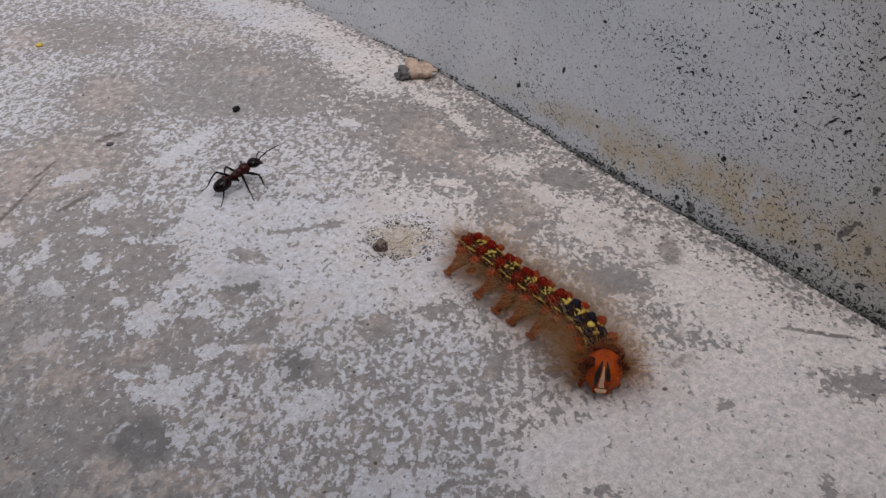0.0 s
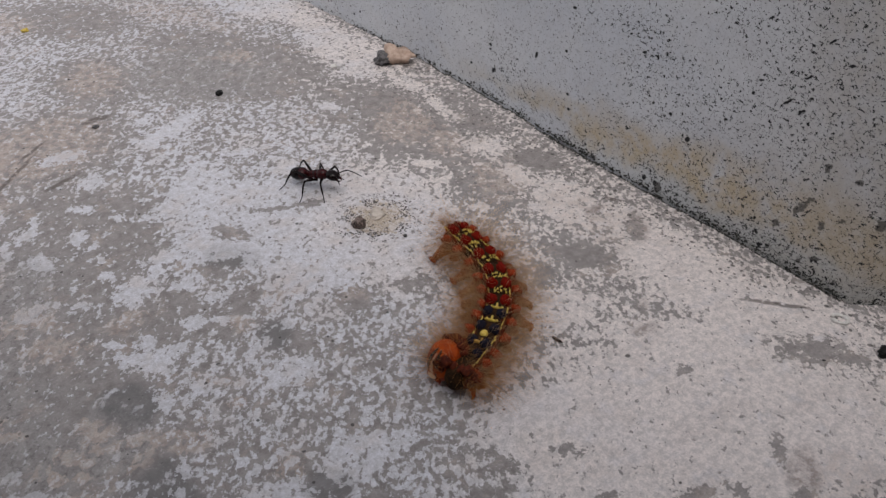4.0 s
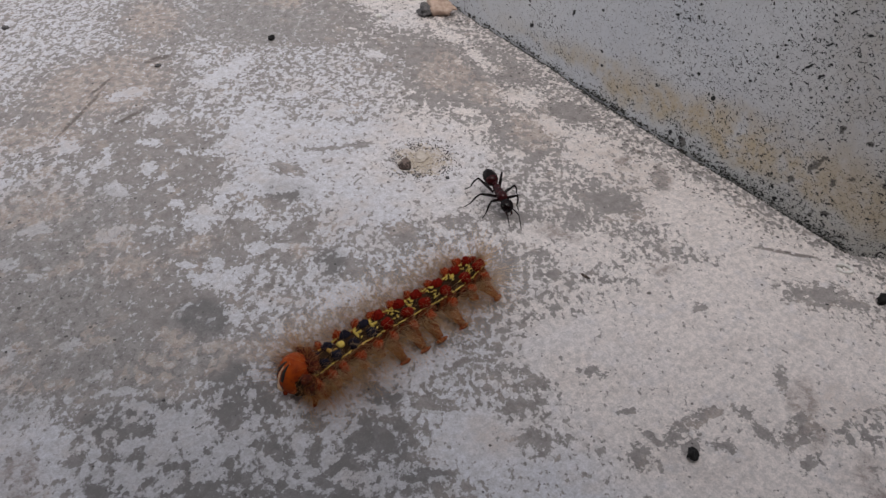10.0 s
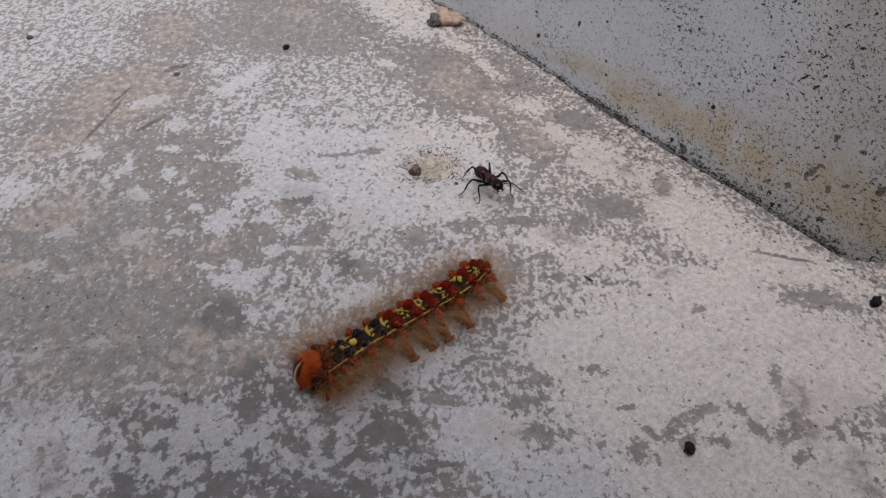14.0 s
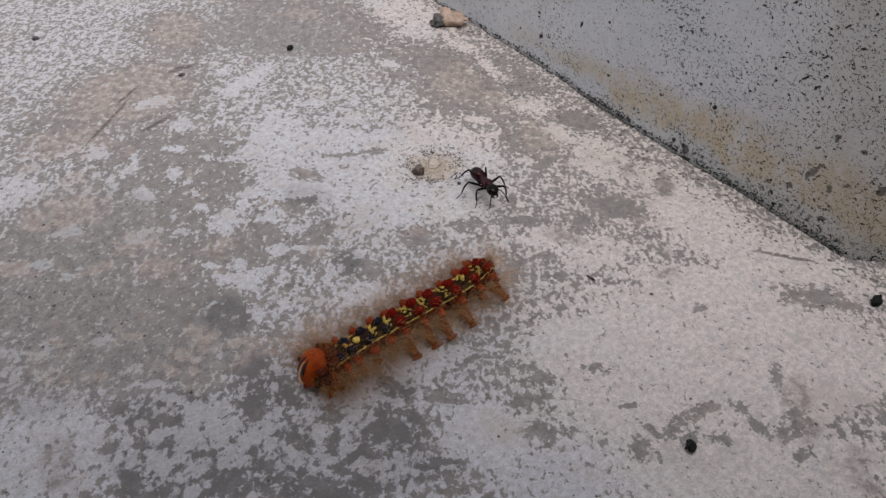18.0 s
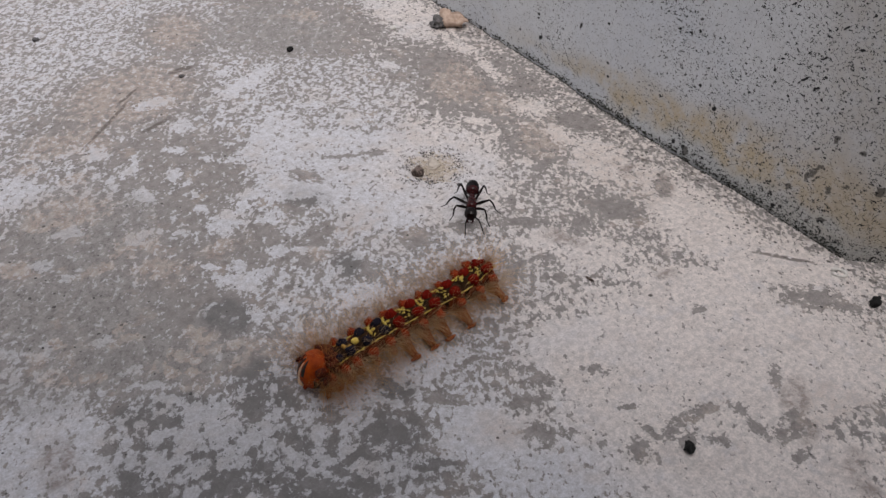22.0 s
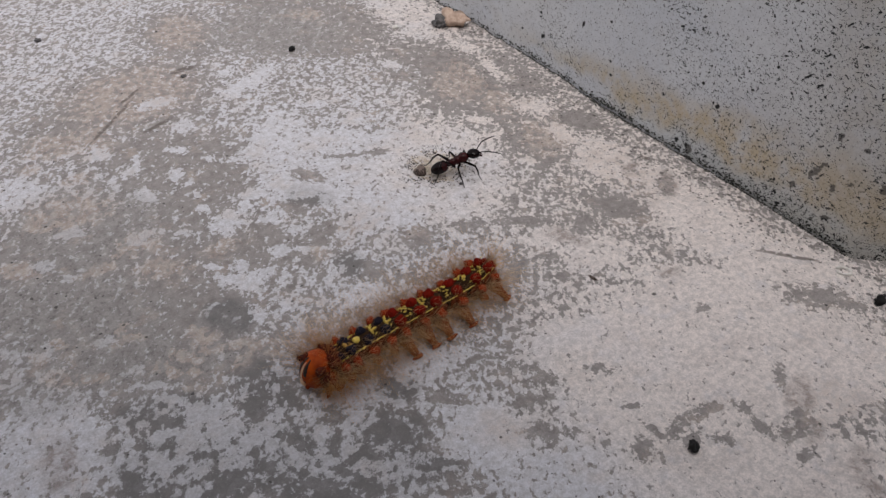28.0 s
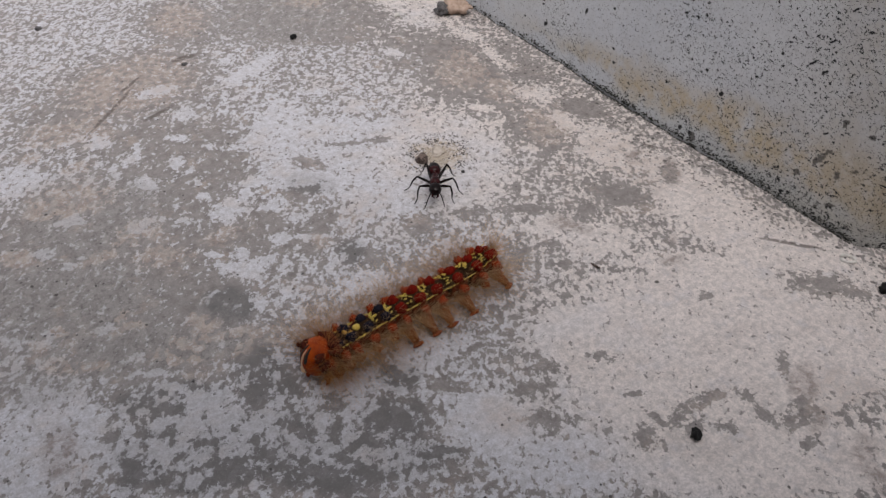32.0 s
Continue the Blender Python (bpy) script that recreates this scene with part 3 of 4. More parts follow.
def hair_material(name, colour, dark):
    """Fine hair: half of the light passes through it."""
    m, nt, b = surface(name)
    tone = blend(nt, ramp(nt, grain(nt, node(nt, "ShaderNodeTexCoord", 3), 3, 3), 0.35, 0.65), colour, dark)
    finish(nt, b, tone, 0.5)
    b.inputs["Specular IOR Level"].default_value = 0.2
    glow = node(nt, "ShaderNodeBsdfTranslucent", Color=tone)
    both = nt.nodes.new("ShaderNodeMixShader")
    both.inputs[0].default_value = 0.5
    nt.links.new(b.outputs[0], both.inputs[1])
    nt.links.new(glow, both.inputs[2])
    nt.links.new(both.outputs[0], nt.nodes["Material Output"].inputs["Surface"])
    return m


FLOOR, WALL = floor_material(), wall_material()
CONCRETE = plain("plain_grey_concrete", (0.16, 0.155, 0.15), (0.24, 0.235, 0.23), 9, 0.9, 0.3)
DIRT = plain("black_crust", (0.03, 0.03, 0.03), (0.10, 0.10, 0.09), 0.5, 0.9, 0.2)
PIT_STONE = plain("brown_grey_stone", (0.010, 0.005, 0.004), (0.26, 0.20, 0.175), 0.5, 0.6, 0.5)
CREAM_STONE = plain("cream_stone", (0.60, 0.54, 0.48), (0.47, 0.41, 0.35), 0.8, 0.9, 0.2)
TAN_STONE = plain("tan_stone", (0.40, 0.285, 0.225), (0.56, 0.43, 0.35), 1.2, 0.8, 0.2)
GREY_STONE = plain("dark_grey_stone", (0.05, 0.05, 0.052), (0.17, 0.16, 0.16), 0.8, 0.8, 0.2)
SAND = plain("cream_sand", (0.58, 0.51, 0.43), (0.42, 0.36, 0.29), 0.5, 0.9, 0.1)
BLACK_GRIT = plain("black_brown_grit", (0.014, 0.011, 0.010), (0.07, 0.055, 0.048), 0.4, 0.8, 0.1)
BLACK = plain("black_dropping", (0.003, 0.003, 0.003), (0.010, 0.010, 0.010), 0.4, 0.6, 0.15)
SHELL = plain("white_shell", (0.75, 0.73, 0.70), (0.6, 0.58, 0.55), 0.5, 0.6)
SKIN = plain("dark_mottled_skin", (0.010, 0.007, 0.005), (0.052, 0.024, 0.010), 0.35, 0.8, 0.1, 0.05)
FLANK = plain("orange_brown_skin", (0.055, 0.011, 0.005), (0.16, 0.04, 0.013), 0.6, 0.75, 0.1, 0.06)
OCHRE = plain("ochre_mark", (0.27, 0.14, 0.025), (0.42, 0.25, 0.05), 0.3, 0.5)
PROLEG = plain("red_orange_foot_skin", (0.17, 0.035, 0.013), (0.29, 0.075, 0.026), 0.5, 0.6, 0.06, 0.1)
DARK_HAIR = plain("dark_brown_hair", (0.035, 0.018, 0.010), (0.06, 0.03, 0.015), 3, 0.5, 0)
YELLOW = plain("yellow_mark", (0.55, 0.38, 0.05), (0.70, 0.54, 0.13), 0.3, 0.5)
RED = plain("dark_red_wart", (0.085, 0.004, 0.002), (0.19, 0.010, 0.004), 0.3, 0.75, 0.12, 0.05)
BLUE = plain("blue_black_wart", (0.008, 0.007, 0.012), (0.020, 0.017, 0.028), 0.3, 0.75, 0.12, 0.06)
ORANGE_WART = plain("orange_wart", (0.19, 0.020, 0.006), (0.30, 0.050, 0.013), 0.3, 0.7, 0.1, 0.08)
FACE = plain("orange_head_shell", (0.42, 0.068, 0.004), (0.22, 0.028, 0.004), 1.3, 0.55, 0.05, 0.12)
COLLAR = plain("dark_collar", (0.040, 0.008, 0.005), (0.12, 0.024, 0.010), 0.5, 0.7, 0.12, 0.08)
STRIPE = plain("black_face_stripe", (0.012, 0.01, 0.008), (0.02, 0.015, 0.01), 0.5, 0.4)
CREAM = plain("cream_face_wedge", (0.62, 0.42, 0.27), (0.52, 0.33, 0.2), 0.5, 0.4)
HAIR = hair_material("golden_brown_hair", (0.74, 0.43, 0.17), (0.60, 0.29, 0.095))
PALE_HAIR = hair_material("pale_tan_hair", (0.78, 0.58, 0.36), (0.66, 0.45, 0.25))
ANT_BLACK = plain("glossy_black_shell", (0.003, 0.002, 0.002), (0.010, 0.004, 0.004), 0.3, 0.2, 0.02, 0.16)
ANT_RED = plain("dark_red_shell", (0.046, 0.006, 0.007), (0.016, 0.003, 0.004), 0.4, 0.26, 0.03, 0.2)


# ---- mesh helpers, all in mm ----
class Geo:
    def __init__(self):
        self.v, self.f = [], []

    def ring_mesh(self, rings, cap=True):
        """Rings of equal counts of points, joined into a skin."""
        o, k = len(self.v), len(rings[0])
        for r in rings:
            self.v += [tuple(q) for q in r]
        for a in range(len(rings) - 1):
            for b in range(k):
                c = (b + 1) % k
                self.f.append((o + a * k + b, o + a * k + c, o + (a + 1) * k + c, o + (a + 1) * k + b))
        if cap:
            self.f.append(tuple(o + b for b in reversed(range(k))))
            self.f.append(tuple(o + (len(rings) - 1) * k + b for b in range(k)))
        return self

    def blob(self, centre, radii, turn=None, u=12, v=8, rough=0.0, seed=0.0, point=0.0):
        """An ellipsoid; rough: unevenness, point: how far its -x end is drawn out."""
        turn = turn or Matrix.Identity(3)
        rings = []
        for a in range(v + 1):
            th = math.pi * (0.02 + 0.96 * a / v)
            ring = []
            for b in range(u):
                ph = 2 * math.pi * b / u
                d = Vector((math.cos(th), math.sin(th) * math.cos(ph), math.sin(th) * math.sin(ph)))
                s = 1 + (rough * noise.noise(d * 1.7 + Vector((seed, seed * 1.3, 0))) if rough else 0)
                if point and d.x < 0:
                    s *= 1 + point * d.x * d.x
                q = Vector((d.x * radii[0], d.y * radii[1], d.z * radii[2])) * s
                ring.append(turn @ q + Vector(centre))
            rings.append(ring)
        return self.ring_mesh(rings)

    def tube(self, pts, radii, sides=6):
        pts = [Vector(q) for q in pts]
        rings = []
        for i, q in enumerate(pts):
            d = (pts[min(i + 1, len(pts) - 1)] - pts[max(i - 1, 0)]).normalized()
            side = d.cross(Vector((0, 0, 1)) if abs(d.z) < 0.9 else Vector((1, 0, 0))).normalized()
            up = side.cross(d)
            rings.append([q + radii[i] * (math.cos(2 * math.pi * k / sides) * side + math.sin(2 * math.pi * k / sides) * up) for k in range(sides)])
        return self.ring_mesh(rings)

    def hair(self, root, way, length, thick, sag, low=0.1):
        """One fine bent hair of three sides."""
        root, way = Vector(root), Vector(way).normalized()
        mid = root + way * length * 0.55 + Vector((0, 0, -sag * 0.25))
        tip = root + way * length + Vector((0, 0, -sag))
        mid.z, tip.z = max(mid.z, low), max(tip.z, low)
        return self.tube([root, mid, tip], [thick, thick * 0.8, thick * 0.25], 3)

    def mesh(self, name, material, smooth=True):
        me = bpy.data.meshes.new(name)
        me.from_pydata([(x * MM, y * MM, z * MM) for x, y, z in self.v], [], self.f)
        me.materials.append(material)
        if smooth:
            me.polygons.foreach_set("use_smooth", [True] * len(me.polygons))
        me.update()
        return me


def part(name, geo, material, parent=None, label="", smooth=True, at=None):
    """ONE mesh object under a thing or part."""
    ob = new(name, geo.mesh(name, material, smooth))
    ob.parent = parent
    if at is not None:
        ob.matrix_basis = at
    return tagged(ob, label)


def mpose(x, y, z, rx=0, ry=0, rz=0):
    """A pose in mm."""
    return pose(x * MM, y * MM, z * MM, rx, ry, rz)


# ---- the setting ----
BEND = -67.0


def steps(lo, hi, fine, far):
    """Grid lines: even between lo and hi, then ever wider out to far."""
    line, s = list(np.arange(lo, hi + fine / 2, fine)), fine
    while line[-1] < far:
        s *= 1.6
        line.append(line[-1] + s)
    s = fine
    while line[0] > -far:
        s *= 1.6
        line.insert(0, line[0] - s)
    return line


def foot(y):
    """Where the wall's foot runs, x in mm."""
    return float(np.interp(y, [-67, -48, -26, -9, 4, 11, 25, 46, 80], [-2.3, -1.4, -1.0, -0.5, 0.1, 1.2, 2.2, 2.8, 2.2]))


def relief(x, y):
    """Height of the floor in mm."""
    v = Vector((x, y, 0))
    h = 0.22 * noise.noise(v / 9) + 0.10 * noise.noise(v / 2.6) + 0.5 * noise.noise(v / 45)
    d = math.hypot((x + 47.5) / 5.5, (y - 0.0) / 4.6)
    h -= 0.7 * math.exp(-(d**2) * 1.6)
    gap = x - foot(y)
    if gap > -0.9:
        h -= 0.6 * min(1.0, max(0.0, (gap + 0.9) / 0.7)) * (0.55 + 0.9 * noise.noise(Vector((0, y / 3.5, 2))))
    return h - 0.25


def nearest(x, y, some):
    """How far places lie from the nearest of some ellipses, 1 on the edge."""
    least = np.full(x.shape, 9.0)
    for cx, cy, rx, ry, turn in some:
        c, q = math.cos(radians(turn)), math.sin(radians(turn))
        u, v = (x - cx) * c + (y - cy) * q, (y - cy) * c - (x - cx) * q
        least = np.minimum(least, np.hypot(u / rx, v / ry))
    return least


def soft(value, low, high):
    """A smooth step from 0 at low to 1 at high."""
    k = np.clip((value - low) / (high - low), 0, 1)
    return k * k * (3 - 2 * k)


def film_fields(ob):
    """Keeps on the floor's points how whole the lime film is, and where flakes, chips and tan stains lie."""
    me = ob.data
    co = np.zeros(len(me.vertices) * 3)
    me.vertices.foreach_get("co", co)
    x, y = co[0::3] * 1000, co[1::3] * 1000
    near = (np.abs(x + 60) < 260) & (np.abs(y) < 300)
    shift = np.zeros((len(x), 2))
    for i in np.nonzero(near)[0]:
        v = Vector((x[i], y[i], 0))
        shift[i] = noise.noise(v / 8) * 4.2 + noise.noise(v / 2.4) * 1.2, noise.noise(v / 8 + Vector((40, 7, 3))) * 4.2 + noise.noise(v / 2.4 + Vector((9, 31, 3))) * 1.0
    u, v = x + shift[:, 0] * 0.45, y + shift[:, 1] * 0.45
    cover = np.maximum(0.175 * soft(nearest(u, v, WHOLE), 1.45, 0.7), 0.128 * soft(nearest(u, v, WHOLE2 + WHOLE3), 1.45, 0.65)) + 0.03 * soft(nearest(u, v, PATCHY), 1.35, 0.6)
    cover -= 0.10 * soft(nearest(u, v, BARE + BARE2), 1.5, 0.5)
    u, v = x + shift[:, 0] * 0.2, y + shift[:, 1] * 0.2
    flake = nearest(u, v, FLAKES + FLAKES2 + FLAKES3 + FLAKES4)
    chip = nearest(u, v, CHIPS + CHIPS2 + CHIPS3 + CHIPS4)
    u, v = x + shift[:, 0] * 0.5, y + shift[:, 1] * 0.5
    tan, deep = np.maximum(0.8 * soft(nearest(u, v, TAN + TAN2), 1.4, 0.4), soft(nearest(u, v, TAN3), 1.4, 0.4)), soft(nearest(u, v, DEEP), 1.4, 0.7)
    stain, speck, smoky = soft(nearest(u, v, STAINS), 1.3, 0.6), soft(nearest(u, v, SPECKY), 1.3, 0.5), soft(nearest(u, v, SMOKY), 1.3, 0.6)
    for name, values in (("cover", cover), ("flake", flake), ("chip", chip), ("tan", tan), ("deep", deep), ("stain", stain), ("speck", speck), ("smoky", smoky)):
        me.attributes.new(name, "FLOAT", "POINT").data.foreach_set("value", values.astype(np.float32))


def floor():
    g = Geo()
    xs, ys = steps(-140, 5, 0.7, 30000), steps(-100, 150, 0.7, 30000)
    xs = sorted(xs + [k * 0.35 - 4.35 for k in range(24)])
    for y in ys:
        for x in xs:
            g.v.append((x, y, relief(x, y) if -400 < x < 100 and -400 < y < 500 else -0.25))
    k = len(xs)
    g.f = [(a * k + b, a * k + b + 1, (a + 1) * k + b + 1, (a + 1) * k + b) for a in range(len(ys) - 1) for b in range(k - 1)]
    ob = new("floor", g.mesh("floor", FLOOR))
    film_fields(ob)
    tagged(ob, "worn grey concrete floor with patchy white lime film", "floor", kind="structure")


def wall():
    """A low upright, straight along y, that turns away at its near end."""
    g = Geo()
    ys = [900, 500, 300] + list(np.arange(160, BEND, -1.5)) + [BEND]
    plan = [(foot(y), float(y)) for y in ys]
    n = Vector((0.75, -0.66, 0))
    plan += [(foot(BEND) + n.x * s, BEND + n.y * s) for s in (1.5, 3, 4.5, 6, 9, 14, 22, 40, 80, 200, 600)]
    zs = [-3, -0.5, 0.5] + list(np.arange(2, 50, 1.5)) + [52, 54, 55.5, 56]
    k = len(zs)
    for i, (x, y) in enumerate(plan):
        for z in zs:
            q = Vector((x, y, z))
            d = 0.30 * noise.noise(q / 12) + 0.12 * noise.noise(q / 3)
            back = 0.0 if z < 52 else (z - 52) ** 2 * 0.18
            if i > len(ys):
                g.v.append((x + (-d + back) * 0.66, y + (-d + back) * 0.75, z))
            else:
                g.v.append((x - d + back, y, z))
    for i in range(len(plan) - 1):
        for j in range(k - 1):
            a = i * k + j
            g.f.append((a, a + 1, a + k + 1, a + k))
    o = len(g.v)
    for x, y in plan:
        g.v.append((max(x, 4) + 160, y + 100, 56))
    for i in range(len(plan) - 1):
        g.f.append((i * k + k - 1, o + i, o + i + 1, (i + 1) * k + k - 1))
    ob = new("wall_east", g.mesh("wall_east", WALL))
    tagged(ob, "pale grey concrete upright with black specks and ochre stains", "wall", kind="structure")


def slab(name, near, far, low, high, label):
    """A plain unseen block behind or above the eye, added to hold light off the floor: from near to far along the view,
    between two heights.
    """
    g = Geo()
    n, u = Vector((0.65, 0.76, 0)), Vector((0.76, -0.65, 0))
    for d, side in ((near, -900), (near, 900), (far, 900), (far, -900)):
        q = n * d + u * side
        g.v += [(q.x, q.y, low), (q.x, q.y, high)]
    g.f = [(0, 2, 3, 1), (2, 4, 5, 3), (4, 6, 7, 5), (6, 0, 1, 7), (1, 3, 5, 7), (0, 6, 4, 2)]
    ob = new(name, g.mesh(name, CONCRETE, False))
    tagged(ob, label, name.split("_")[0], kind="structure")


# ---- the caterpillar ----
# seconds, tail x, y, heading at the tail, at one third, two thirds and the neck, length, head x, y, turn of the face
CRAWL = [
    (0, -42.0, -12.2, -91.7, -92.2, -85.4, -128.7, 31.6, -47.4, -46.4, -143),
    (1, -42.2, -13.4, -84.3, -98.4, -86.4, -137.8, 29.5, -50.0, -42.5, -170),
    (2, -42.0, -13.1, -84.9, -93.2, -114.1, -139.7, 31.7, -55.4, -44.8, -140),
    (3, -42.0, -12.9, -83.3, -93.4, -133.2, -155.7, 32.7, -57.9, -40.3, -166),
    (3.5, -42.0, -13.0, -79.5, -98.0, -140.1, -155.4, 33.2, -60.1, -39.1, -177),
    (5.5, -44.7, -25.0, -138.6, -150.4, -159.0, -181.9, 32.7, -77.8, -35.6, -193),
    (6, -48.3, -27.2, -142.9, -156.9, -175.9, -174.6, 33.0, -82.9, -34.7, -193),
    (7, -57.0, -30.9, -160.1, -168.8, -179.3, -168.2, 32.0, -91.9, -36.1, -186),
    (8, -61.5, -32.3, -161.3, -177.7, -177.6, -169.8, 31.9, -96.7, -35.8, -186),
    (9, -62.6, -33.3, -161.3, -177.8, -177.6, -170.1, 31.7, -97.8, -35.8, -186),
    (32, -62.7, -33.1, -162.7, -179.7, -176.9, -175.2, 31.9, -97.8, -35.8, -186),
]
# where the segments lie along the back, neck first, tail at 0
ALONG = [1.09, 1.009, 0.935, 0.83, 0.732, 0.633, 0.511, 0.403, 0.277, 0.142, 0.028]
SEGMENTS = 11


def crawl_at(t):
    table = np.array(CRAWL)
    return [float(np.interp(t, table[:, 0], table[:, k])) for k in range(1, 11)]


def spine(t):
    """Poses of the segments, neck first, and of the head, on the ground plane: x, y (mm), heading (degrees)."""
    x, y, a0, a1, a2, a3, length, hx, hy, turn = crawl_at(t)
    fine, pts = 66, []
    for i in range(fine + 1):
        s = i / fine
        a = float(np.interp(s, [0, 1 / 3, 2 / 3, 1], [a0, a1, a2, a3]))
        pts.append((x, y, a))
        x, y = x + math.cos(radians(a)) * length / fine, y + math.sin(radians(a)) * length / fine
    out = []
    for k in range(SEGMENTS):
        s = ALONG[k]
        x, y, a = pts[min(max(round(s * fine), 0), fine)]
        over = (s - min(max(s, 0), 1)) * length
        out.append((x + math.cos(radians(a)) * over, y + math.sin(radians(a)) * over, a))
    return out, (hx, hy, turn)


def tuft(g, root, out, count, long, spread, thick, rng, sag=0.8, along=0.75):
    for _ in range(count):
        d = Vector(out).normalized() + Vector((rng.gauss(0, spread), rng.gauss(0, spread), rng.gauss(0, spread * 0.8)))
        if abs(out[1]) > 0.5 and d.y * out[1] < 0:
            d.y = -d.y
        g.hair(Vector(root) + Vector((rng.gauss(0, along), rng.gauss(0, 0.2), rng.gauss(0, 0.2))), d, long * rng.uniform(0.45, 1.1), thick, sag * rng.random())


def caterpillar():
    rng = random.Random(4)
    root = tagged(new("caterpillar"), "hairy caterpillar with orange head, red and blue-black warts", "caterpillar")
    bodies = []
    for k in range(SEGMENTS):
        tail, neck = k == SEGMENTS - 1, k == 0
        w = 2.1 if neck else 2.0 if tail else 2.35
        # body ring: x forward, centred above the ground
        g, rings = Geo(), []
        for i in range(9):
            s = -1 + 2 * i / 8
            r = w * (1 - 0.28 * abs(s) ** 3) * (0.45 if tail and i == 0 else 0.8 if tail and i == 1 else 1)
            rings.append([(s * 2.25, r * 0.84 * math.cos(a), 2.9 + r * 0.98 * math.sin(a)) for a in [2 * math.pi * b / 18 for b in range(18)]])
        seg = part("segment", g.ring_mesh(rings), SKIN, root)
        bodies.append(seg)
        for side in (1, -1):
            # flank fold
            g = Geo().blob((0, side * 1.42, 2.85), (2.0, 0.85, 1.75), None, 14, 10, 0.35, k)
            part("flank", g, FLANK, seg)
            # beaded yellow line along the edge of the back
            g = Geo()
            for i in range(0 if neck else 6):
                g.blob((-1.9 + i * 0.76 + rng.uniform(-0.1, 0.1), side * (1.62 + rng.uniform(-0.06, 0.06)), 4.5 + rng.uniform(-0.08, 0.08)), (rng.uniform(0.22, 0.46), rng.uniform(0.07, 0.13), 0.12), Matrix.Rotation(rng.uniform(-0.25, 0.25), 3, "Z"), 8, 5, 0.5, i + k * 3)
            if not neck:
                part("yellow_line", g, YELLOW, seg)
            # back warts, knobbly, in pairs
            big = 0.8 if k < 2 else 0.95 if k < 5 else 0.98 if tail else 1.12
            g = Geo()
            g.blob((-0.1, side * 1.05, 4.9), (big * 0.9, big * 0.8, big * 0.85), None, 14, 10, 0.3, k + side)
            g.blob((0.2, side * 0.78, 5.05), (big * 0.55, big * 0.55, big * 0.55), None, 10, 7, 0.35, k + 20 + side)
            g.blob((-0.35, side * 1.2, 5.0), (big * 0.5, big * 0.5, big * 0.62), None, 10, 7, 0.35, k + 40 + side)
            if not neck:
                part("wart", g, BLUE if k < 5 else RED, seg)
            # side warts
            g = Geo()
            g.blob((0, side * 2.7, 3.7), (0.78, 0.95, 0.75), None, 11, 8, 0.5, k + 3 + side)
            g.blob((-0.2, side * 2.9, 2.0), (0.72, 0.95, 0.62), None, 11, 8, 0.5, k + 13 + side)
            part("side_wart", g, ORANGE_WART, seg)
            # hair
            g = Geo()
            tuft(g, (0, side * 2.8, 3.3), (0, side, 0.10), 38, 4.6, 0.55, 0.0085, rng, 1.3, 1.1)
            tuft(g, (0, side * 2.6, 1.8), (0, side, -0.12), 26, 4.2, 0.6, 0.008, rng, 0.8, 1.1)
            tuft(g, (0, side * 2.7, 2.3), (0, side, 0.05), 60, 7.4, 0.5, 0.0085, rng, 1.4, 1.1)
            part("side_hair", g, HAIR, seg)
            g = Geo()
            tuft(g, (0, side * 2.5, 3.6), (0, side, 0.55), 120, 8.0, 0.48, 0.0095, rng, 0.8, 1.2)
            tuft(g, (0, side * 1.1, 5.3), (-0.1, side * 0.9, 0.8), 12, 5.0, 0.35, 0.008, rng, 0.2)
            part("pale_hair", g, PALE_HAIR, seg)
        # yellow marks on the back, in front of the warts
        if k >= 2:
            g = Geo()
            if k == 2:
                g.blob((0.25, 0, 5.15), (0.3, 0.95, 0.35), None, 12, 7, 0.45, 3).blob((-0.5, 0.3, 5.15), (0.42, 0.18, 0.25), None, 9, 6, 0.4, 4)
            elif k == 3:
                g.blob((1.55, 0, 5.12), (0.58, 0.6, 0.42), None, 12, 8, 0.3, 3)
            elif k < 6:
                g.blob((2.0, 0, 5.2), (0.19, 0.75, 0.25), None, 11, 7, 0.5, k).blob((1.45, 0, 5.25), (0.55, 0.17, 0.25), None, 11, 7, 0.5, k + 5)
                for side in (1, -1):
                    g.blob((1.65, side * 0.85, 5.05), (0.34, 0.12, 0.17), Matrix.Rotation(side * 0.5, 3, "Z"), 9, 6, 0.5, k + side)
            else:
                for i in range(17):
                    y = rng.uniform(-1.15, 1.15)
                    g.blob((1.8 + rng.uniform(-0.75, 0.7), y, 5.35 - 0.26 * y * y + rng.uniform(-0.06, 0.08)), (rng.uniform(0.12, 0.32), rng.uniform(0.07, 0.13), 0.13), Matrix.Rotation(rng.uniform(-0.9, 0.9), 3, "Z"), 8, 5, 0.6, i + k * 11)
            part("yellow_mark", g, OCHRE if k == 2 else YELLOW, seg)
        if 5 <= k <= 8 or tail:
            for side in (1, -1):
                g = Geo().tube([(0, side * 1.7, 1.9), (-0.1, side * 3.4, 1.4), (-0.2, side * 5.0, 0.6)], [1.15, 0.85, 0.55], 12)
                g.blob((-0.2, side * 5.3, 0.38), (1.0, 0.4, 0.36), None, 12, 7, 0.35, k)
                part("proleg", g, PROLEG, seg)
        if 0 <= k <= 2:
            for side in (1, -1):
                g = Geo().tube([(0.2, side * 1.5, 1.6), (0.6, side * 2.5, 1.1), (1.0, side * 2.8, 0.5), (1.2, side * 2.7, 0.1)], [0.55, 0.42, 0.28, 0.06], 9)
                part("foreleg", g, ORANGE_WART, seg)
        if tail:
            g = Geo()
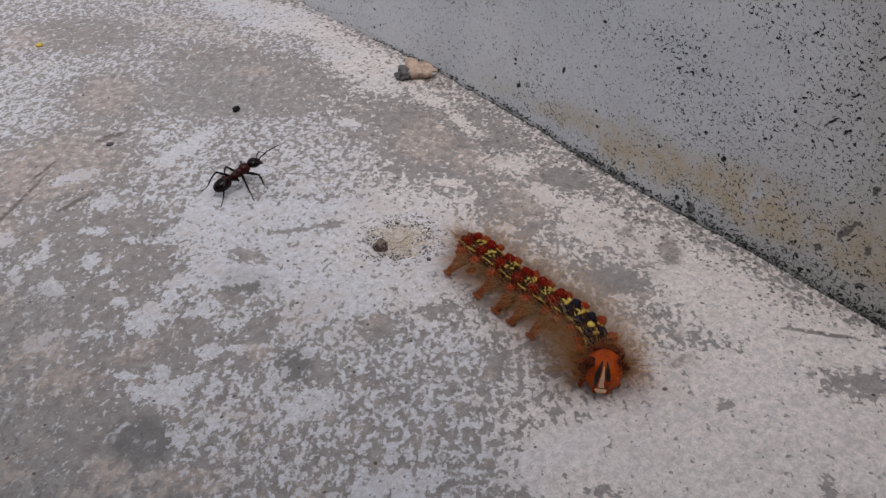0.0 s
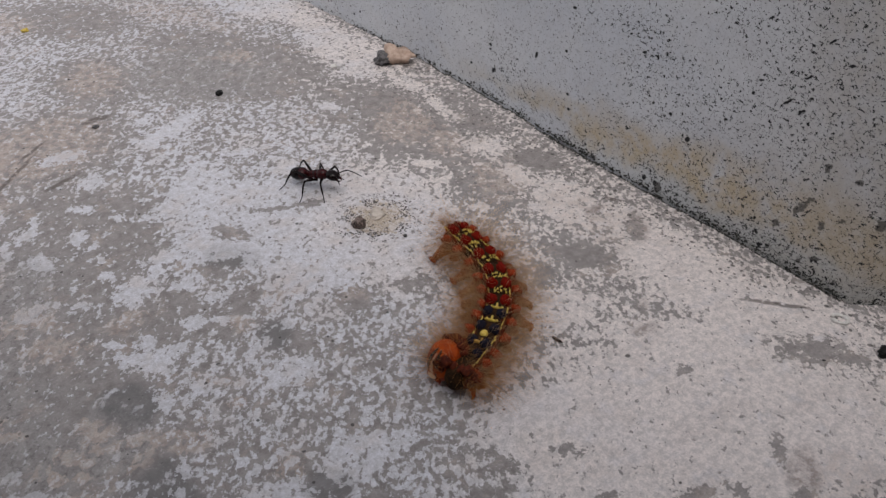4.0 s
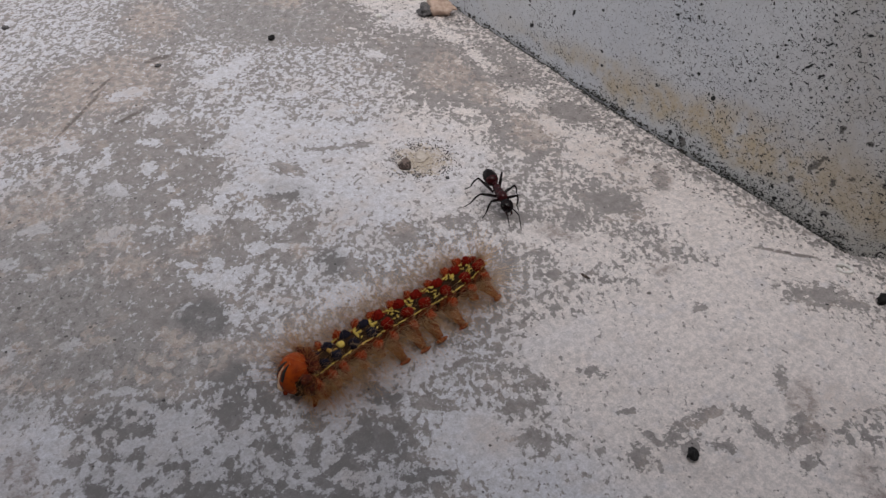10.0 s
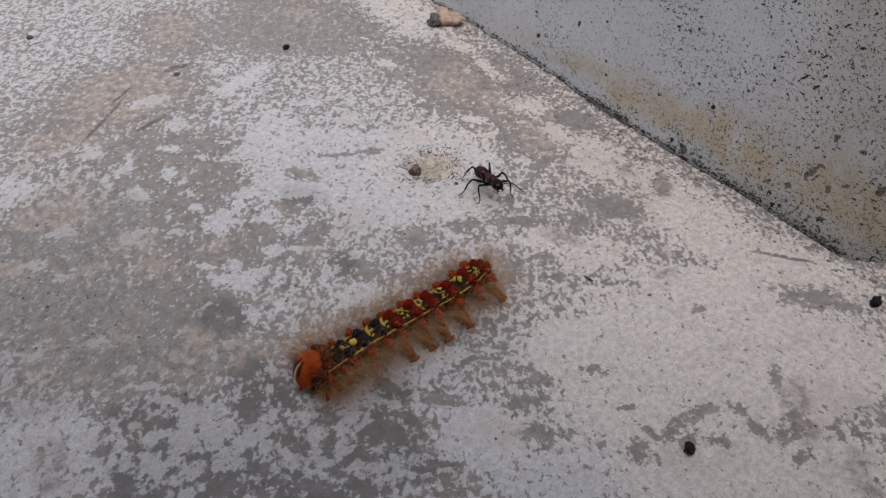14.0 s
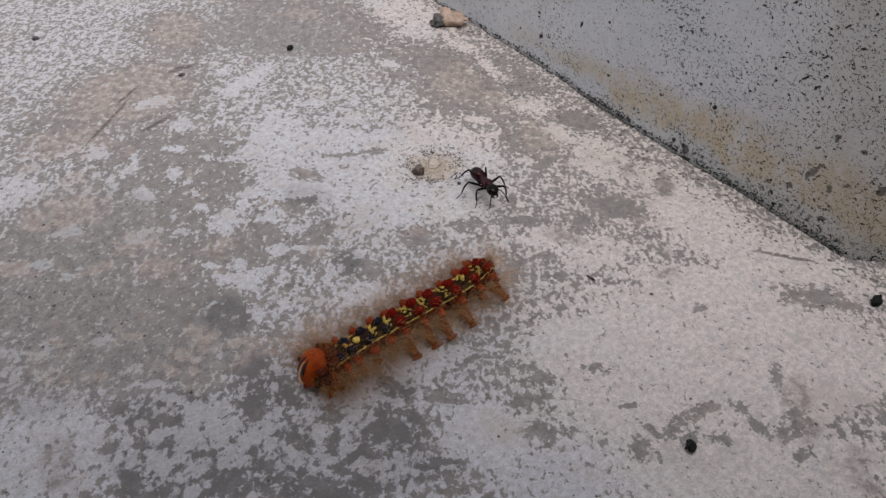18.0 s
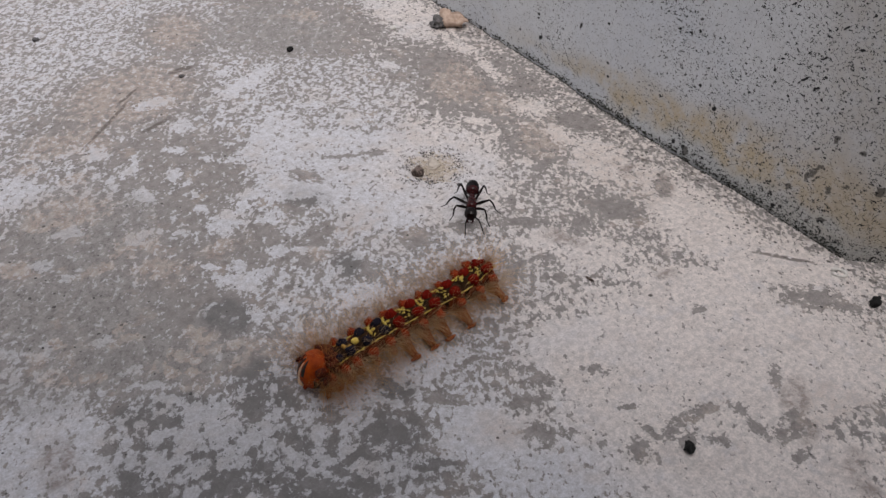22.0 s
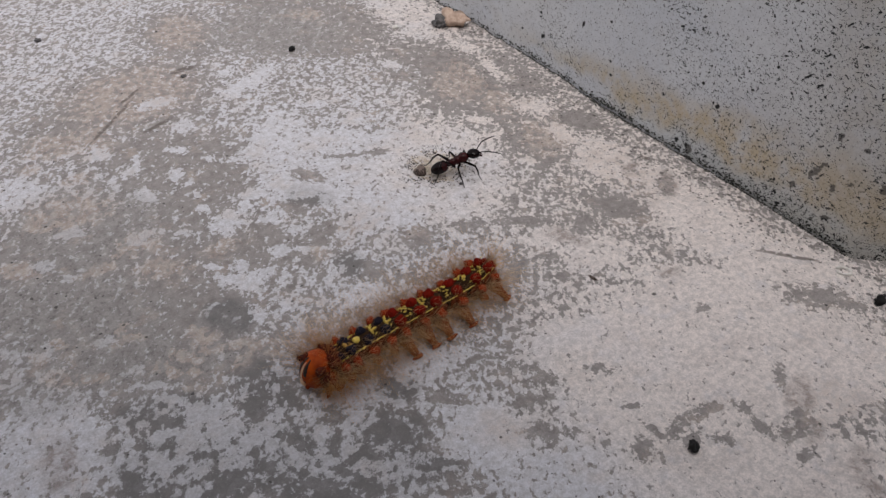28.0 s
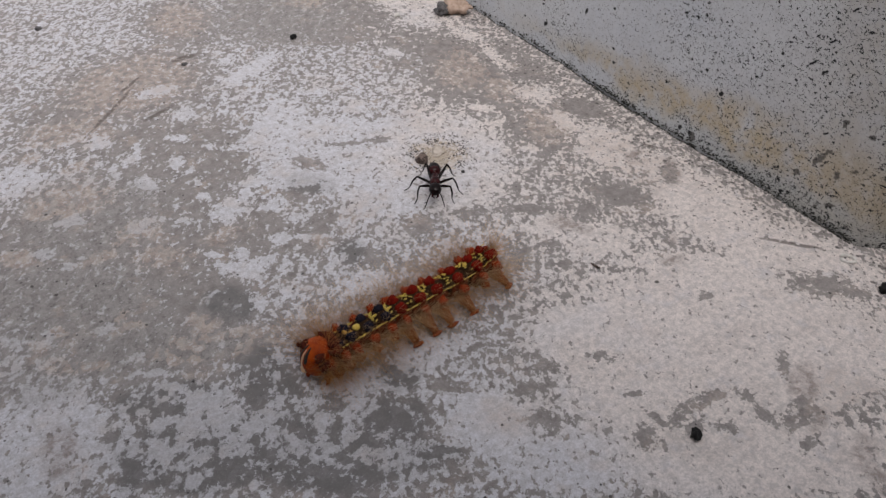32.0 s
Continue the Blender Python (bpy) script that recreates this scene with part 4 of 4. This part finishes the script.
            tuft(g, (-1.4, 0, 3.6), (-1, 0, 0.35), 130, 8.0, 0.65, 0.012, rng, 1.2)
            tuft(g, (-1.0, 0, 4.6), (-0.5, 0, 1), 70, 6.0, 0.55, 0.011, rng, 0.3)
            part("tail_hair", g, PALE_HAIR, seg)
            for side in (1, -1):
                g = Geo().blob((-1.4, side * 0.62, 4.5), (0.75, 0.62, 0.7), None, 12, 9, 0.35, side + 2)
                part("tail_wart", g, RED, seg)
                g = Geo().blob((-2.2, side * 0.7, 3.6), (0.8, 0.5, 0.6), None, 12, 9, 0.4, side + 5).blob((-1.8, side * 1.3, 2.8), (0.7, 0.5, 0.6), None, 12, 9, 0.4, side + 8)
                part("tail_wart", g, ORANGE_WART, seg)
            g = Geo()
            tuft(g, (-2.2, 0, 3.4), (-1, 0, 0.1), 170, 5.0, 0.6, 0.013, rng, 0.8)
            part("tail_hair", g, HAIR, seg)
        if neck:
            for side in (1, -1):
                g = Geo().tube([(0.4, side * 1.9, 3.9), (1.2, side * 2.8, 4.3), (1.9, side * 3.4, 4.5)], [0.7, 0.62, 0.28], 12)
                part("collar_wart", g, COLLAR, seg, "large orange-brown collar wart")
                g = Geo()
                tuft(g, (1.5, side * 3.0, 4.4), (0.6, side, 0.3), 26, 5.4, 0.55, 0.011, rng, 0.8)
                tuft(g, (0.9, side * 2.1, 2.2), (0.25, side, -0.1), 16, 4.0, 0.6, 0.011, rng, 0.8)
                tuft(g, (1.2, side * 1.6, 4.2), (0.2, side * 0.7, 0.6), 30, 2.6, 0.5, 0.012, rng, 0.3)
                part("collar_hair", g, HAIR, seg)
                g = Geo()
                tuft(g, (1.4, side * 2.2, 4.8), (0.8, side * 0.8, 0.55), 34, 9.0, 0.45, 0.009, rng, 0.6)
                part("collar_bristle", g, DARK_HAIR, seg, "long dark brown bristles")
            g = Geo().blob((1.0, 0.6, 4.7), (0.7, 0.6, 0.5), None, 11, 8, 0.5, 1).blob((1.0, -0.6, 4.7), (0.7, 0.6, 0.5), None, 11, 8, 0.5, 2)
            for side in (1, -1):
                g.blob((1.35, side * 1.75, 5.15), (0.8, 0.85, 0.8), None, 12, 9, 0.5, 7 + side).blob((1.1, side * 2.3, 3.6), (0.8, 0.7, 0.9), None, 12, 9, 0.5, 9 + side)
            part("collar", g, COLLAR, seg, "dark red-brown collar behind the head")
    # head: x is where the face looks
    r, DEPTH, TALL = 2.68, 0.98, 1.17
    g = Geo().blob((-0.2, 0, 0), (r * DEPTH, r, r * TALL), None, 28, 20, 0.04, 2)
    skull = part("head", g, FACE, root, "glossy orange head")

    def on_face(across, up, lift):
        """A place on the face, by angles in degrees."""
        d = Vector((math.cos(radians(across)) * math.cos(radians(up)), math.sin(radians(across)) * math.cos(radians(up)), math.sin(radians(up))))
        return Vector((d.x * r * DEPTH, d.y * r, d.z * r * TALL)) * lift - Vector((0.2, 0, 0))

    def patch(rows, lift=1.012):
        """A low pad on the face: rows of (up, from, to)."""
        g = Geo()
        rings = []
        for up, lo, hi in rows:
            line = [on_face(lo + (hi - lo) * i / 6, up, lift if 0 < i < 6 else 0.985) for i in range(7)]
            rings.append(line)
        for ring in rings:
            g.v += [tuple(q) for q in ring]
        for a in range(len(rings) - 1):
            for b in range(6):
                g.f.append((a * 7 + b, a * 7 + b + 1, (a + 1) * 7 + b + 1, (a + 1) * 7 + b))
        return g

    for side in (1, -1):
        rows = []
        for i in range(9):
            up = 47 - i * 10.2
            mid = 10 + 12 * (i / 8)
            half = 8.5 * math.sin(math.pi * (i + 0.6) / 9.2) + 0.8
            rows.append((up, side * (mid - half), side * (mid + half)))
        part("face_stripe", patch(rows, 1.016), STRIPE, skull, "black face stripe")
        g = Geo().blob(on_face(side * 30, -48, 1.0), (0.35, 0.4, 0.6), None, 10, 7, 0.1, 4)
        part("jaw", g, ORANGE_WART, skull)
    g = Geo().blob((-1.75, 0, 2.35), (1.15, 2.0, 1.0), None, 16, 11, 0.4, 6)
    for side in (1, -1):
        g.blob((-1.35, side * 1.15, 2.7), (0.8, 0.8, 0.55), None, 12, 8, 0.5, 12 + side).blob((-1.5, side * 1.9, 2.1), (0.9, 0.75, 0.75), None, 12, 8, 0.5, 15 + side)
    part("brow", g, COLLAR, skull, "dark brown back of the head")
    # dark, knobbly rim behind the face
    g = Geo()
    for i in range(14):
        a = 2 * math.pi * i / 14
        g.blob((-1.9 + rng.uniform(-0.25, 0.25), 2.25 * math.cos(a), 2.6 * math.sin(a)), (0.95, 0.72, 0.68), None, 9, 7, 0.5, i)
    part("head_rim", g, COLLAR, skull, "dark red-brown rim behind the face")
    g = Geo()
    for _ in range(620):
        a = rng.uniform(0, 2 * math.pi)
        root_at = Vector((-1.5 + rng.uniform(-0.7, 0.6), 2.5 * math.cos(a), 2.8 * math.sin(a)))
        g.hair(root_at, Vector((rng.gauss(-0.1, 0.45), math.cos(a) + rng.gauss(0, 0.3), math.sin(a) + rng.gauss(0, 0.3))), rng.uniform(0.6, 2.0) * (2.0 if rng.random() < 0.25 else 1.0), 0.011, 0.2, -3.2)
    for _ in range(170):
        a = rng.uniform(-0.35, math.pi + 0.35)
        root_at = Vector((-1.3 + rng.uniform(-0.6, 0.4), 2.4 * math.cos(a), 2.5 * math.sin(a)))
        g.hair(root_at, Vector((rng.gauss(0.35, 0.35), math.cos(a) + rng.gauss(0, 0.25), 0.6 * math.sin(a) + rng.gauss(0, 0.25))), rng.uniform(3.0, 6.5), 0.016, 0.3, -3.2)
    part("head_hair", g, HAIR, skull, "short brown hair behind the face")
    part("face_wedge", patch([(33 - i * 10.4, -1.6 - 1.8 * i, 1.6 + 1.8 * i) for i in range(7)]), CREAM, skull, "cream wedge between the stripes")
    g = Geo().blob(on_face(0, -44, 1.0), (0.4, 0.85, 0.45), None, 12, 7, 0.1, 5)
    part("lip", g, CREAM, skull)
    return root, bodies, skull


# ---- the ant ----
# seconds, x, y (mm), heading, pitch (degrees)
TRAIL = [
    (0, -60.5, 32.2, 2, 17),
    (0.5, -58.0, 32.7, -5, 25),
    (1, -57.0, 31.8, -17, 17),
    (1.5, -54.7, 27.1, -19, -4),
    (2, -53.7, 22.4, -61, 7),
    (2.5, -54.9, 21.2, -87, 7),
    (3, -53.7, 19.9, -69, 7),
    (3.5, -53.3, 16.8, -76, 15),
    (5.5, -41.7, 9.4, -24, 0),
    (6, -41.7, 5.2, -75, -0),
    (6.5, -40.9, 0.2, -88, 19),
    (7, -39.5, -6.2, -78, 14),
    (7.5, -42.1, -12.8, -96, 7),
    (8, -41.7, -13.9, -98, 8),
    (8.5, -43.2, -15.1, -116, 6),
    (9, -44.1, -16.4, -118, 4),
    (9.5, -45.1, -18.0, -110, -7),
    (10, -44.9, -19.4, -105, -11),
    (10.5, -45.3, -20.4, -109, -12),
    (11, -45.6, -20.4, -112, -21),
    (11.5, -45.1, -20.0, -106, -19),
    (12, -41.3, -15.5, -88, 10),
    (12.5, -40.5, -14.3, -78, 13),
    (13, -43.5, -11.7, -95, 14),
    (13.5, -43.5, -12.6, -97, 16),
    (14, -43.5, -13.1, -106, 15),
    (14.5, -43.9, -12.7, -111, 20),
    (16.5, -41.0, -13.1, -14, -14),
    (17, -40.5, -12.5, -21, -6),
    (17.5, -43.3, -12.0, -92, 25),
    (18, -45.4, -13.2, -107, 9),
    (18.5, -45.5, -14.1, -116, 6),
    (19, -46.1, -14.5, -115, 4),
    (19.5, -46.2, -13.7, -120, 8),
    (20, -47.5, -13.4, -138, -3),
    (20.5, -49.6, -13.2, -144, -19),
    (21, -50.3, -14.3, -139, -12),
    (21.5, -50.3, -15.2, -132, -6),
    (22, -51.0, -16.2, -132, -5),
    (22.5, -51.0, -16.5, -127, -2),
    (23, -49.1, -14.0, -119, 8),
    (23.5, -48.3, -9.2, -144, 5),
    (24, -49.4, -6.4, -170, 9),
    (24.5, -51.6, -4.6, -169, 17),
    (25, -53.6, -5.3, -174, 2),
    (25.5, -54.2, -3.3, -190, 8),
    (27.5, -50.2, -5.2, -38, 2),
    (28, -45.7, -4.2, -27, 23),
    (28.5, -40.7, -3.1, -9, 25),
    (29, -33.7, -6.0, -31, -4),
    (29.5, -34.9, -19.1, -113, -11),
    (30, -35.5, -17.0, -157, 4),
    (30.5, -33.4, -14.5, -178, 6),
    (31, -44.7, -8.6, -192, -3),
    (31.5, -56.8, -9.8, -176, -2),
    (32, -55.8, -9.7, -126, 6),
]
WAIST = 2.8
ANT_SIZE = 1.02
LEGS = [  # hip x, y, z; foot x, y; upper and lower length
    (1.5, 0.6, -0.6, 3.7, 3.7, 2.7, 3.6),
    (0.4, 0.65, -0.65, -0.4, 5.6, 2.9, 4.1),
    (-0.7, 0.6, -0.65, -6.0, 3.4, 3.6, 5.0),
]


def ant():
    root = tagged(new("ant"), "black ant with a dark red thorax and long legs", "ant")
    root.scale = (ANT_SIZE,) * 3
    g = Geo().blob((1.45, 0, 0.18), (1.22, 1.02, 1.08), None, 18, 12).blob((0.35, 0, 0.12), (1.05, 0.82, 0.92), None, 16, 10).blob((-0.65, 0, 0.1), (0.95, 0.68, 0.82), None, 16, 10)
    g.tube([(2.2, 0, 0.2), (2.85, 0, 0.1)], [0.42, 0.4], 8)
    part("thorax", g, ANT_RED, root, "dark red thorax")
    g = Geo().blob((-1.6, 0, 0.15), (0.32, 0.5, 0.75), None, 12, 8).tube([(-2.2, 0, -0.15), (-1.1, 0, -0.15)], [0.3, 0.3], 8)
    part("waist", g, ANT_RED, root)
    g = Geo().blob((-3.45, 0, 0.1), (1.68, 1.28, 1.2), None, 22, 16, 0, 0, 0.14)
    gaster = part("abdomen", g, ANT_BLACK, root)
    g = Geo().blob((-2.85, 0, 0.1), (1.12, 1.25, 1.17), None, 18, 12)
    part("abdomen_band", g, ANT_RED, gaster, "dark red front band")
    g = Geo().blob((0, 0, 0), (1.4, 1.18, 0.9), None, 18, 12, 0, 0, -0.12)
    skull = part("head", g, ANT_BLACK, root, at=mpose(3.6, 0, 0.05, 0, 24, 0))
    for side in (1, -1):
        part("eye", Geo().blob((0.1, side * 0.93, 0.34), (0.26, 0.15, 0.22), None, 10, 7), STRIPE, skull)
        g = Geo().tube([(1.1, side * 0.48, -0.15), (1.6, side * 0.5, -0.25), (1.85, side * 0.12, -0.3)], [0.24, 0.19, 0.06], 7)
        part("jaw", g, ANT_RED, skull)
    feelers = []
    for side in (1, -1):
        g = Geo().tube([(0, 0, 0), (1.0, 0, 0.12), (2.1, 0, 0)], [0.09, 0.11, 0.12], 6)
        stem = part("feeler", g, ANT_BLACK, root)
        g = Geo().tube([(0, 0, 0), (1.0, 0, 0.05), (2.0, 0, 0), (2.9, 0, -0.12)], [0.1, 0.1, 0.095, 0.06], 6)
        tip = part("feeler_tip", g, ANT_BLACK, stem, at=mpose(2.05, 0, 0))
        feelers.append((side, stem, tip))
    legs = []
    for hx, hy, hz, fx, fy, up, down in LEGS:
        for side in (1, -1):
            g = Geo().tube([(-0.1, 0, -0.05), (0.3, 0, 0), (up * 0.45, 0, 0.05), (up, 0, 0)], [0.3, 0.22, 0.29, 0.17], 8)
            thigh = part("leg", g, ANT_BLACK, root)
            n = down * 0.58
            g = Geo().tube([(0, 0, 0), (n * 0.5, 0, 0.05), (n, 0, -0.2), (n + 0.25, 0, -0.32), (down * 0.85, 0, -0.2), (down, 0, 0.0)], [0.15, 0.18, 0.14, 0.09, 0.085, 0.09], 7)
            g.tube([(down, 0.1, 0.02), (down * 0.985, 0.0, 0.0), (down, -0.1, 0.02)], [0.02, 0.04, 0.02], 5)
            shin = part("shin", g, ANT_BLACK, thigh)
            legs.append((side, (hx, hy, hz, fx, fy, up, down), thigh, shin))
    return root, skull, feelers, legs


# ---- small things on the floor ----
def stone(name, x, y, radii, turn, seed, material, label, sink=0.25, category="stone", rough=0.55):
    g = Geo().blob((0, 0, radii[2] * (1 - sink)), radii, None, 18, 12, rough, seed)
    ob = new(name, g.mesh(name, material))
    ob.matrix_basis = mpose(x, y, relief(x, y), 0, 0, turn)
    return tagged(ob, label, category)


def crumbs(name, places, material, label, category):
    """Many small crumbs in one mesh: x, y, z, size in mm."""
    g = Geo()
    for i, (x, y, z, r) in enumerate(places):
        g.blob((x, y, z), (r * random.uniform(0.7, 1.5), r * random.uniform(0.7, 1.3), r * random.uniform(0.5, 0.9)), Matrix.Rotation(random.uniform(0, 6.3), 3, "Z"), 6, 4, 0.7, i * 0.37)
    return tagged(new(name, g.mesh(name, material, False)), label, category, kind="stuff")


def crevice():
    """Black lichen and dirt along the foot of the wall, in stretches."""
    some = []
    for _ in range(3400):
        y = random.uniform(-66, 75)
        here = 0.55 + 0.5 * max(0, noise.noise(Vector((3, y / 7, 0))) * 2)
        here = max(here, 1.4 * math.exp(-(((y + 5) / 9) ** 2)), 0.7 * math.exp(-(((y + 55) / 9) ** 2)))
        if y > 30:
            here *= 0.5
        if random.random() > here:
            continue
        spread = 0.10 + 0.42 * here
        up = random.random() < 0.35
        x = foot(y) - 0.1 - abs(random.gauss(0, spread)) * (0.3 if up else 1.0)
        z = abs(random.gauss(0, 0.7 * spread + 0.2)) if up else relief(x, y) + 0.03
        some.append((x, y, z, random.uniform(0.07, 0.23)))
    crumbs("lichen_crust", some, DIRT, "black lichen and dirt in the joint below the wall", "lichen")


def pit_grit():
    """Dark grains scattered round the pit, thickest on its rim."""
    dark, pale = [], []
    for _ in range(1300):
        a, d = random.uniform(0, 6.283), random.choice((random.gauss(1.0, 0.2), math.sqrt(random.random())))
        x, y = -46.9 + 6.4 * d * math.cos(a), 0.3 + 5.8 * d * math.sin(a)
        if noise.noise(Vector((x / 2.0, y / 2.0, 4))) > -0.15:
            dark.append((x, y, relief(x, y) + 0.02, random.uniform(0.05, 0.14)))
    for _ in range(600):
        a, d = random.uniform(0, 6.283), abs(random.gauss(0, 0.5))
        x, y = -46.7 + 6.0 * d * math.cos(a), 0.5 + 5.2 * d * math.sin(a)
        pale.append((x, y, relief(x, y) + 0.02, random.uniform(0.10, 0.26)))
    crumbs("grit", dark, BLACK_GRIT, "dark grit scattered on the rim of a shallow pit", "grit")
    crumbs("sand", pale, SAND, "cream sand grains in a shallow pit", "sand")


def loose_grit():
    some = []
    for _ in range(150):
        x, y = random.uniform(-130, -2), random.uniform(-90, 130)
        some.append((x, y, relief(x, y) + 0.02, random.choice((0.1, 0.12, 0.15, 0.22))))
    for _ in range(260):
        y = random.uniform(-75, 20)
        x = foot(y) - abs(random.gauss(0, 9)) - 0.8
        some.append((x, y, relief(x, y) + 0.02, random.uniform(0.06, 0.15)))
    crumbs("loose_grit", some, GREY_STONE, "fine dark grit lying on the concrete", "grit")


floor()
wall()
# unseen upright added under the slab; it stops low light from behind the eye
slab("wall_west", -420, -520, -3, 165, "unseen grey upright added behind the eye to block low light")
# unseen slab added overhead so that the floor near the eye falls darker
slab("ceiling", -168, -520, 165, 195, "unseen grey slab added above the eye to shade the near floor")
stone("stone", -51.2, 0.4, (1.25, 1.2, 1.15), 30, 3.1, PIT_STONE, "small brown-grey stone sitting in a sandy pit", 0.3, "stone", 0.4)
stone("stone", -46.2, 1.5, (1.7, 1.3, 0.45), 40, 9.4, CREAM_STONE, "flat cream stone chip bedded in a sandy pit", 0.6)
stone("stone", -46.8, -7.4, (0.4, 0.35, 0.3), 10, 6.4, GREY_STONE, "tiny grey stone chip in a sandy pit", 0.3)
stone("stone", -6.0, 51.5, (2.3, 1.9, 1.4), 20, 5.2, GREY_STONE, "dark grey stone chip lying at the wall's foot", rough=0.9)
stone("stone", -2.6, 49.9, (3.4, 2.3, 2.1), -50, 7.7, TAN_STONE, "tan stone chip lying at the wall's foot", rough=0.9)
stone("stone", -17.0, 56.6, (0.8, 0.7, 0.5), 0, 4.4, SHELL, "tiny white stone on pale lime film")
stone("stone", -93.8, 99.8, (0.8, 0.6, 0.5), 0, 2.2, GREY_STONE, "tiny dark stone on patchy lime film")
stone("stone", -72.6, 63.4, (0.7, 0.5, 0.35), 0, 1.2, GREY_STONE, "tiny grey stone on bare concrete")
stone("stone", -66.2, 121.2, (0.9, 0.7, 0.5), 0, 3.3, YELLOW, "tiny yellow crumb on the concrete floor")
stone("dropping", -45.0, 61.2, (0.85, 0.65, 0.65), 10, 1.5, BLACK, "small black dropping on the concrete floor", 0.2, "dropping")
stone("dropping", -60.8, -77.7, (1.0, 0.8, 0.75), 40, 2.5, BLACK, "black dropping on the pale lime film", 0.2, "dropping")
stone("dropping", -9.7, -76.8, (1.25, 0.9, 0.85), 0, 8.5, BLACK, "black dropping beside the wall's near end", 0.2, "dropping")
stone("splinter", -45.8, -43.0, (0.95, 0.26, 0.24), 95, 2.8, PIT_STONE, "dark brown splinter lying on the floor", 0.2, "splinter")


def shell_ring():
    """A broken, flat white ring stuck to the floor."""
    g = Geo()
    pts = []
    for i in range(13):
        a = 0.5 + 5.4 * i / 12
        x, y = 1.35 * math.cos(a), 0.95 * math.sin(a)
        pts.append((x, y, 0.18 + 0.05 * math.sin(3 * a)))
    g.tube(pts, [0.30 + 0.10 * math.sin(i * 1.9) for i in range(13)], 7)
    ob = tagged(new("shell_fragment", g.mesh("shell_fragment", SHELL)), "white broken ring of snail shell on the floor", "shell")
    ob.matrix_basis = mpose(-7.6, -68.4, relief(-7.6, -68.4), 0, 0, 120)


shell_ring()
crevice()
pit_grit()
loose_grit()

CATERPILLAR, BODIES, SKULL = caterpillar()
ANT, ANT_SKULL, FEELERS, ANT_LEGS = ant()


# ---- what moves ----
def trail_at(t):
    table = np.array(TRAIL)
    return [float(np.interp(t, table[:, 0], table[:, k])) for k in range(1, 5)]


def ant_pose(t):
    x, y, heading, pitch = trail_at(t)
    return mpose(x, y, WAIST + 0.3, 0, 0, heading) @ pose(0, 0, 0, 0, -pitch, 0)


def leg_pose(hip, foot, up, down):
    """Poses of the upper and lower leg, in mm, so that the foot stands where it is put and the knee is high."""
    d = foot - hip
    far = max(min(d.length, (up + down) * 0.998), abs(down - up) + 0.3)
    d.normalize()
    rise = (Vector((0, 0, 1)) - d * d.z).normalized()
    c = (up * up + far * far - down * down) / (2 * up * far)
    s = math.sqrt(max(0, 1 - c * c))
    x = (d * c + rise * s).normalized()
    z = (rise * c - d * s).normalized()
    y = z.cross(x)
    thigh = Matrix((x, y, z)).transposed().to_4x4()
    thigh.translation = hip * MM
    knee = hip + x * up
    q = (hip + d * far) - knee
    bend = math.degrees(math.atan2(-q.dot(z), q.dot(x)))
    return thigh, mpose(up, 0, 0, 0, bend, 0)


def motions():
    # the caterpillar turns, crawls and comes to rest
    times = [i * 0.25 for i in range(37)] + [20.0, 32.0]
    trunk, parts, face = [], [[] for _ in BODIES], []
    for t in times:
        some, (hx, hy, turn) = spine(t)
        mid = some[SEGMENTS // 2]
        base = mpose(mid[0], mid[1], 0, 0, 0, mid[2])
        trunk.append((t, base))
        back = base.inverted()
        live = 1.0 if t < 8.5 else 0.0
        for k, (x, y, a) in enumerate(some):
            parts[k].append((t, back @ mpose(x, y, live * 0.25 * max(0, math.sin(t * 5 + k * 0.9)), 0, 0, a)))
        face.append((t, back @ mpose(hx, hy, 3.45, 0, -16, turn)))
    walk(CATERPILLAR, trunk)
    for ob, rows in zip(BODIES, parts):
        walk(ob, rows)
    walk(SKULL, face)

    # the ant walks; each foot stands until the body has left it behind
    times = [round(i * 0.1, 1) for i in range(321)]
    walk(ANT, [(t, ant_pose(t)) for t in times])
    for n, (side, (hx, hy, hz, fx, fy, up, down), thigh, shin) in enumerate(ANT_LEGS):
        hip = Vector((hx, side * hy, hz))
        rest = Vector((fx, side * fy, 0))

        def ground(t):
            x, y, heading, _ = trail_at(t)
            q = mpose(x, y, 0, 0, 0, heading) @ (rest * ANT_SIZE * MM) / MM
            return Vector((q.x, q.y, 0.05))

        stand, lift, upper, lower = ground(0), 0, [], []
        for t in times:
            want = ground(min(t + 0.1, 32))
            if lift > 0:
                lift -= 1
                stand = stand.lerp(want, 0.5 if lift else 1.0)
            elif (want - stand).length > 1.3 + 0.25 * ((n * 7) % 3):
                lift = 1
                stand = stand.lerp(want, 0.6)
            spot = (ant_pose(t) @ Matrix.Scale(ANT_SIZE, 4)).inverted() @ ((stand + Vector((0, 0, 0.7 * lift))) * MM) / MM
            a, b = leg_pose(hip, spot, up, down)
            upper.append((t, a))
            lower.append((t, b))
        walk(thigh, upper)
        walk(shin, lower)
    for side, stem, tip in FEELERS:
        stems, tips = [], []
        for t in times[::2]:
            out = 26 + 16 * math.sin(2.3 * t + side) + 8 * math.sin(5.1 * t)
            stems.append((t, mpose(4.4, side * 0.42, 0.1, 0, -12 + 14 * math.sin(1.9 * t + 2 * side), side * out)))
            tips.append((t, mpose(2.05, 0, 0, 0, 38 + 14 * math.sin(3.1 * t + side), -side * (8 + 10 * math.sin(2.7 * t)))))
        walk(stem, stems)
        walk(tip, tips)


motions()
